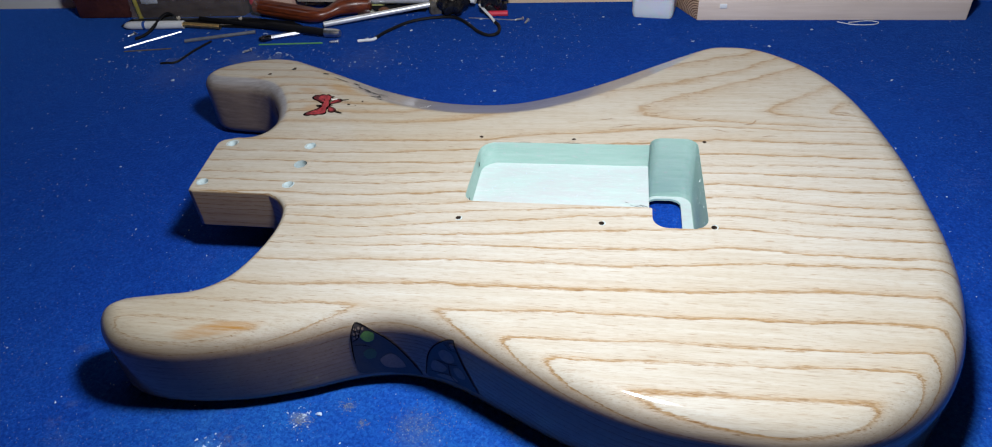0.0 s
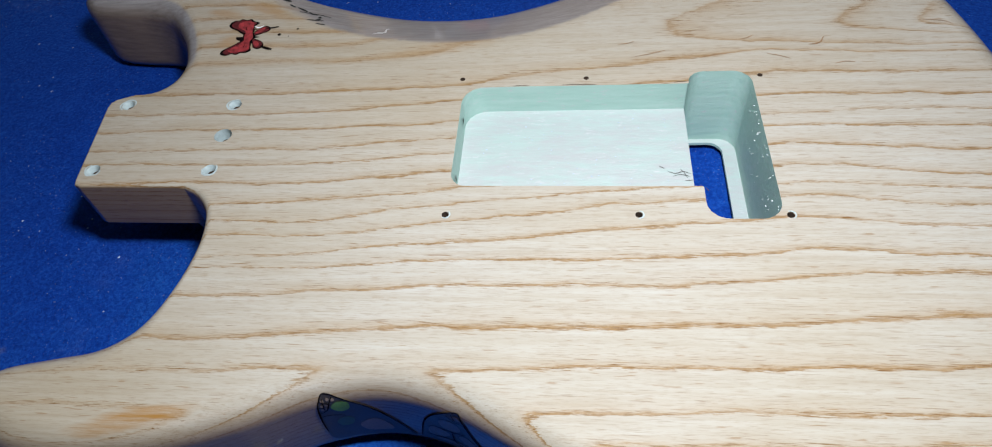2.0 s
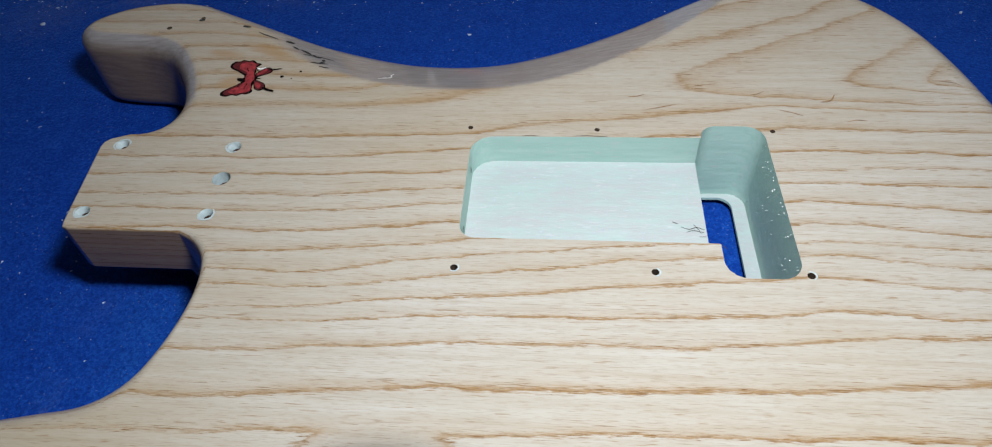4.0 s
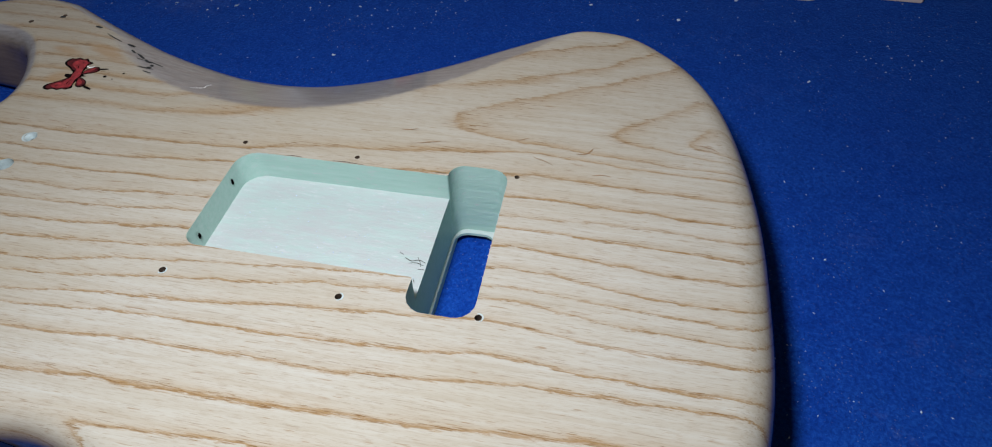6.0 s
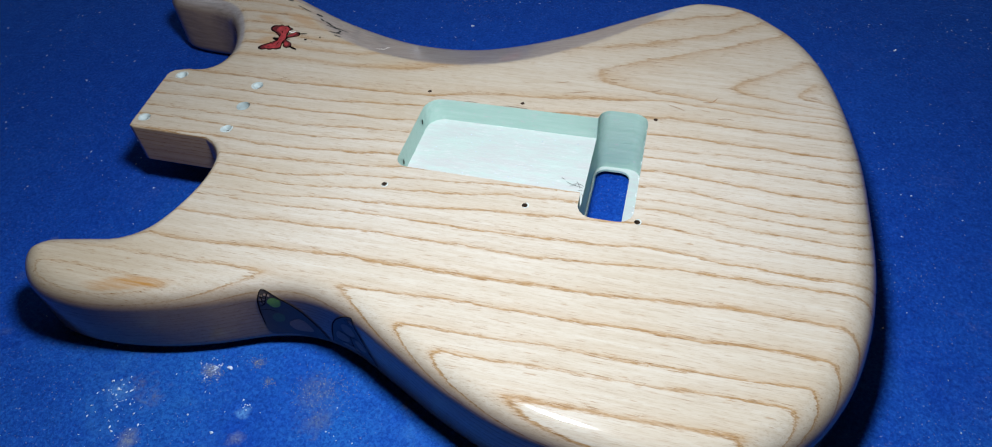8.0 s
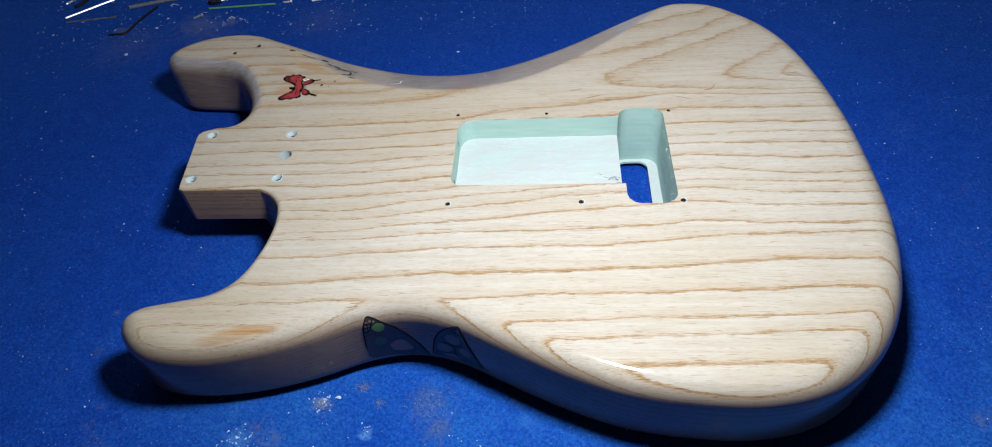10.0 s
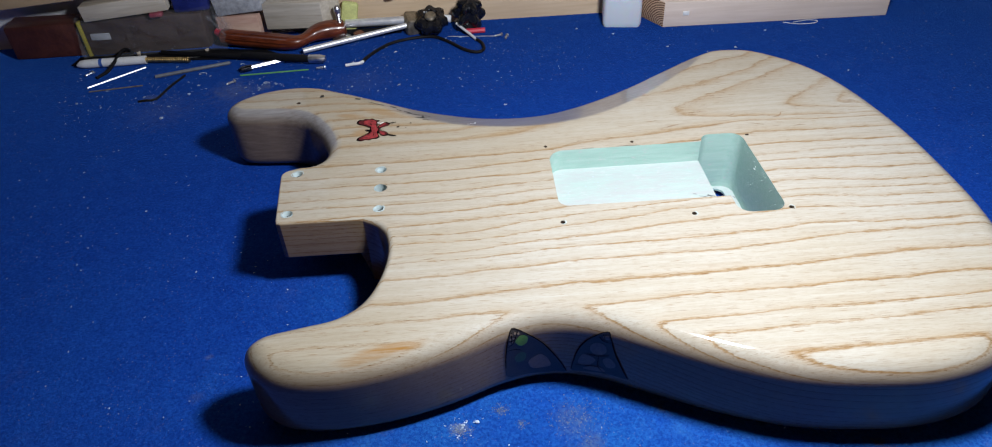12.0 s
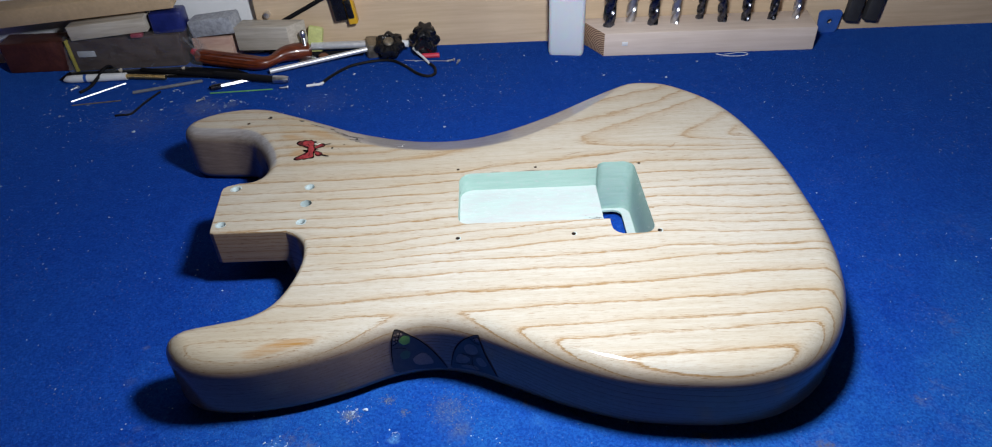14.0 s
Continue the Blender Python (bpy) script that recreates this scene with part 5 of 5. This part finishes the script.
for x, y, turn in ((-14, 346, 20), (-8, 342, 75), (-214, 361, 130), (-252, 281, 40), (-176, 299, 10), (-389, 317, 60)):
    screw = empty("small_screw", (x * MM, y * MM, 0.0016))
    screw.matrix_world = pose(x * MM, y * MM, 0.0016, 0, 90, turn)
    tagged(screw, "small bright screw lying on the blue carpet", "screw", "screws on the carpet")
    part("shank", lathe(bmesh.new(), [(0.0007, -0.006)] + [(0.0011 if k % 2 else 0.0008, -0.005 + 0.0006 * k) for k in range(10)], Matrix(), 8), STEEL, screw)
    part("head", lathe(bmesh.new(), [(0.0010, 0.0008), (0.0018, 0.0012), (0.0016, 0.0022), (0.0006, 0.0024)], Matrix(), 12), STEEL, screw)
for name, label, cat, a, b, r, mt in (
    ("steel_stub", "short bright steel stub lying on the carpet", "steel stub", (-0.217, 0.352, 0.003), (-0.207, 0.351, 0.003), 0.003, STEEL),
    ("fine_needle", "long fine steel needle lying on the carpet", "needle", (-0.335, 0.337, 0.0009), (-0.285, 0.340, 0.0009), 0.0009, STEEL),
):
    thing = tagged(empty(name, a), label, cat)
    part("shaft", tube(bmesh.new(), [Vector((0, 0, 0)), Vector(b) - Vector(a)], r, 8), mt, thing)
strap = tagged(empty("black_strap", (-0.368, 0.326, 0.0)), "black rubber strap bent over a white marker pen", "strap")
part("band", tube(bmesh.new(), catmull([(-0.012, -0.020, 0.0016), (-0.006, -0.008, 0.0022), (-0.001, 0.008, 0.008), (0.001, 0.016, 0.0105), (0.002, 0.024, 0.008), (0.003, 0.030, 0.0020)], 0.003), 0.0015, 8), RUBBER, strap)
for x, y, r in ((-284, 302, 3.2), (-252, 317, 2.0), (-222, 276, 2.4)):
    curl = tagged(empty("film_curl", (x * MM, y * MM, 0.0006)), "small curl of clear film on the carpet", "film scrap", "clear scraps on the carpet")
    part("curl", tube(bmesh.new(), [(r * MM * math.cos(0.5 * k), r * MM * 0.8 * math.sin(0.5 * k), 0.00012 * k) for k in range(10)], 0.0003, 5), CHIP, curl)
for x, y, z in ((-293, 352, 0), (-352, 341.5, 5.5)):
    lump = tagged(empty("pale_lump", (x * MM, y * MM, z * MM)), "pale lump of dried filler among the tools", "lump", "pale lumps in the clutter")
    bm = bmesh.new()
    bmesh.ops.create_icosphere(bm, subdivisions=2, radius=0.0019)
    for v in bm.verts:
        v.co = v.co * (1 + 0.7 * noise.noise(v.co * 900)) + Vector((0, 0, 0.0018))
    part("lump", bm, PALEWOOD, lump)
thread = tagged(empty("white_thread", (0.275, 0.333, 0.0006)), "loop of white thread lying on the carpet", "thread")
part("strand", tube(bmesh.new(), catmull([(-0.020, 0.004, 0), (-0.008, -0.002, 0), (0.006, -0.003, 0.0004), (0.012, 0.002, 0), (0.004, 0.005, 0.0003), (-0.012, 0.001, 0.0006)], 0.002), 0.0003, 5), WHITE, thread)


# ---- dust, crumbs and wood chips ----
def flakes(name, label, spots, material, parent=None):
    """Many tiny flat chips, each at (x, y, z, size), joined into one mesh."""
    vs, fs = [], []
    for x, y, z, size in spots:
        k = len(vs)
        turn = random.uniform(0, 6.28)
        a, b, c = size * random.uniform(0.5, 1.3), size * random.uniform(0.3, 0.8), size * random.uniform(0.2, 0.6)
        for u, v, w in ((-a, -b * 0.4, 0), (a * 0.3, -b, 0), (a, b * 0.5, 0), (-a * 0.2, b, 0), (0, 0, c)):
            vs.append((x + u * math.cos(turn) - v * math.sin(turn), y + u * math.sin(turn) + v * math.cos(turn), z + w))
        fs += [(k, k + 1, k + 4), (k + 1, k + 2, k + 4), (k + 2, k + 3, k + 4), (k + 3, k, k + 4), (k, k + 3, k + 2, k + 1)]
    me = bpy.data.meshes.new(name)
    me.from_pydata(vs, [], fs)
    me.materials.append(material)
    ob = new(name, me)
    if parent:
        ob.parent = parent
    return tagged(ob, label, "" if parent else "debris", kind="stuff")


def on_carpet(n, x0, x1, y0, y1, big):
    out = []
    while len(out) < n:
        x, y = random.uniform(x0, x1), random.uniform(y0, y1)
        if noise.noise(Vector((x * 9, y * 9, 0.3))) + random.uniform(-0.5, 0.6) > 0:
            out.append((x, y, 0.0002, random.uniform(0.15, 1.0) ** 3 * big + 0.00015))
    return out


random.seed(5)
spots = on_carpet(1100, -0.50, 0.60, 0.16, 0.385, 0.00045) + on_carpet(620, -0.40, 0.05, 0.24, 0.37, 0.0008)
spots += on_carpet(520, -0.48, -0.15, -0.20, 0.25, 0.0007) + on_carpet(200, -0.25, 0.32, -0.26, -0.06, 0.0005) + on_carpet(350, 0.23, 0.46, -0.2, 0.3, 0.0006)
for cx, cy, spread, n in ((-0.060, -0.091, 0.004, 26), (-0.034, -0.106, 0.003, 12), (0.010, -0.112, 0.012, 14), (-0.31, 0.265, 0.012, 40), (0.30, -0.08, 0.012, 16), (0.31, 0.27, 0.015, 18)):
    spots += [(random.gauss(cx, spread), random.gauss(cy, spread * 0.7), 0.0002, random.uniform(0.0002, 0.0007)) for _ in range(n)]
for cx, cy, spread, n in ((-0.098, -0.112, 0.005, 40), (-0.088, -0.124, 0.008, 46), (-0.062, -0.130, 0.012, 24), (-0.058, -0.0885, 0.0022, 10)):
    spots += [(random.gauss(cx, spread), random.gauss(cy, spread), 0.0002, random.uniform(0.2, 1.0) ** 3 * 0.0008 + 0.00014) for _ in range(n)]
shavings = [(random.uniform(-0.40, -0.02), random.uniform(0.245, 0.352), 0.0003, random.uniform(0.2, 1.0) ** 3 * 0.0016 + 0.0004) for _ in range(130)]
shavings += [(random.gauss(-0.225, 0.012), random.gauss(0.272, 0.006), 0.0003, random.uniform(0.0005, 0.0014)) for _ in range(30)]
shavings += [(random.uniform(0.0, 0.5), random.uniform(0.10, 0.34), 0.0002, random.uniform(0.2, 1.0) ** 3 * 0.0009 + 0.0003) for _ in range(120)]
smear = []
for cx, cy, spread, n in ((-0.040, -0.083, 0.0022, 110), (-0.030, -0.092, 0.0015, 50), (-0.059, -0.093, 0.0028, 220), (-0.004, -0.090, 0.0075, 420), (-0.304, 0.255, 0.011, 260), (-0.02, 0.245, 0.012, 120)):
    smear += [(random.gauss(cx, spread), random.gauss(cy, spread * 0.8), 0.0001, random.uniform(0.00012, 0.0003)) for _ in range(n)]
flakes("plastic_shavings", "clear and white plastic shavings scattered among the tools", shavings, SHAVING)
flakes("dust_smear", "grey-tan sanding dust smeared into the carpet pile", smear, SAWDUST)
specks = [(random.uniform(0.002, 0.098), -0.0006, random.uniform(0.002, 0.034), random.uniform(0.2, 1.0) ** 2 * 0.0010) for _ in range(55)]
flakes("dust", "pale specks of dust on the box", specks, CHIP, brown_box)
flakes("carpet_dust", "pale dust and wood chips scattered over blue carpet", spots, CHIP)
for x, y, size in ((-58, -90, 1.3), (-51, -89, 1.5), (194, 290, 1.8), (-18, 212, 1.7), (-297, 225, 2.4), (-286, 265, 2.0), (92, 335, 1.9), (232, 322, 1.6), (135, 300, 1.5), (-150, 308, 1.6), (-62, 340, 2.2), (-52, 349, 2.0), (60, 352, 1.6)):
    crumb = tagged(empty("wood_crumb", (x * MM, y * MM, 0.0)), "pale crumb of wood on the blue carpet", "crumb", "crumbs on the carpet")
    bm = bmesh.new()
    bmesh.ops.create_icosphere(bm, subdivisions=1, radius=size * 0.0006)
    for v in bm.verts:
        v.co = Vector((v.co.x * 1.5, v.co.y, max(-0.0001, v.co.z * 0.6 + size * 0.0003))) * random.uniform(0.7, 1.2)
    part("chip", bm, CHIP, crumb, "", False)
spots = [(random.uniform(0.006, 0.09), random.uniform(0.017, 0.067), 0.0311, random.uniform(0.0001, 0.0004)) for _ in range(160)]
spots += [(random.gauss(0.083, 0.004), random.gauss(0.020, 0.002), 0.0311, random.uniform(0.0002, 0.0006)) for _ in range(40)]
flakes("cavity_dust", "chalky dust on the cavity floor", spots, CHIP, guitar)
# paint nibs on the end wall of the deep slot
nibs = [(0.1194 - random.uniform(0.0, 0.0003), random.uniform(0.004, 0.068), 0.045 - random.uniform(0.0015, 0.03) * random.uniform(0.2, 1.0), random.uniform(0.00012, 0.00034)) for _ in range(60)]
flakes("paint_nibs", "white specks of dried primer on the slot wall", nibs, SCRATCH, guitar)
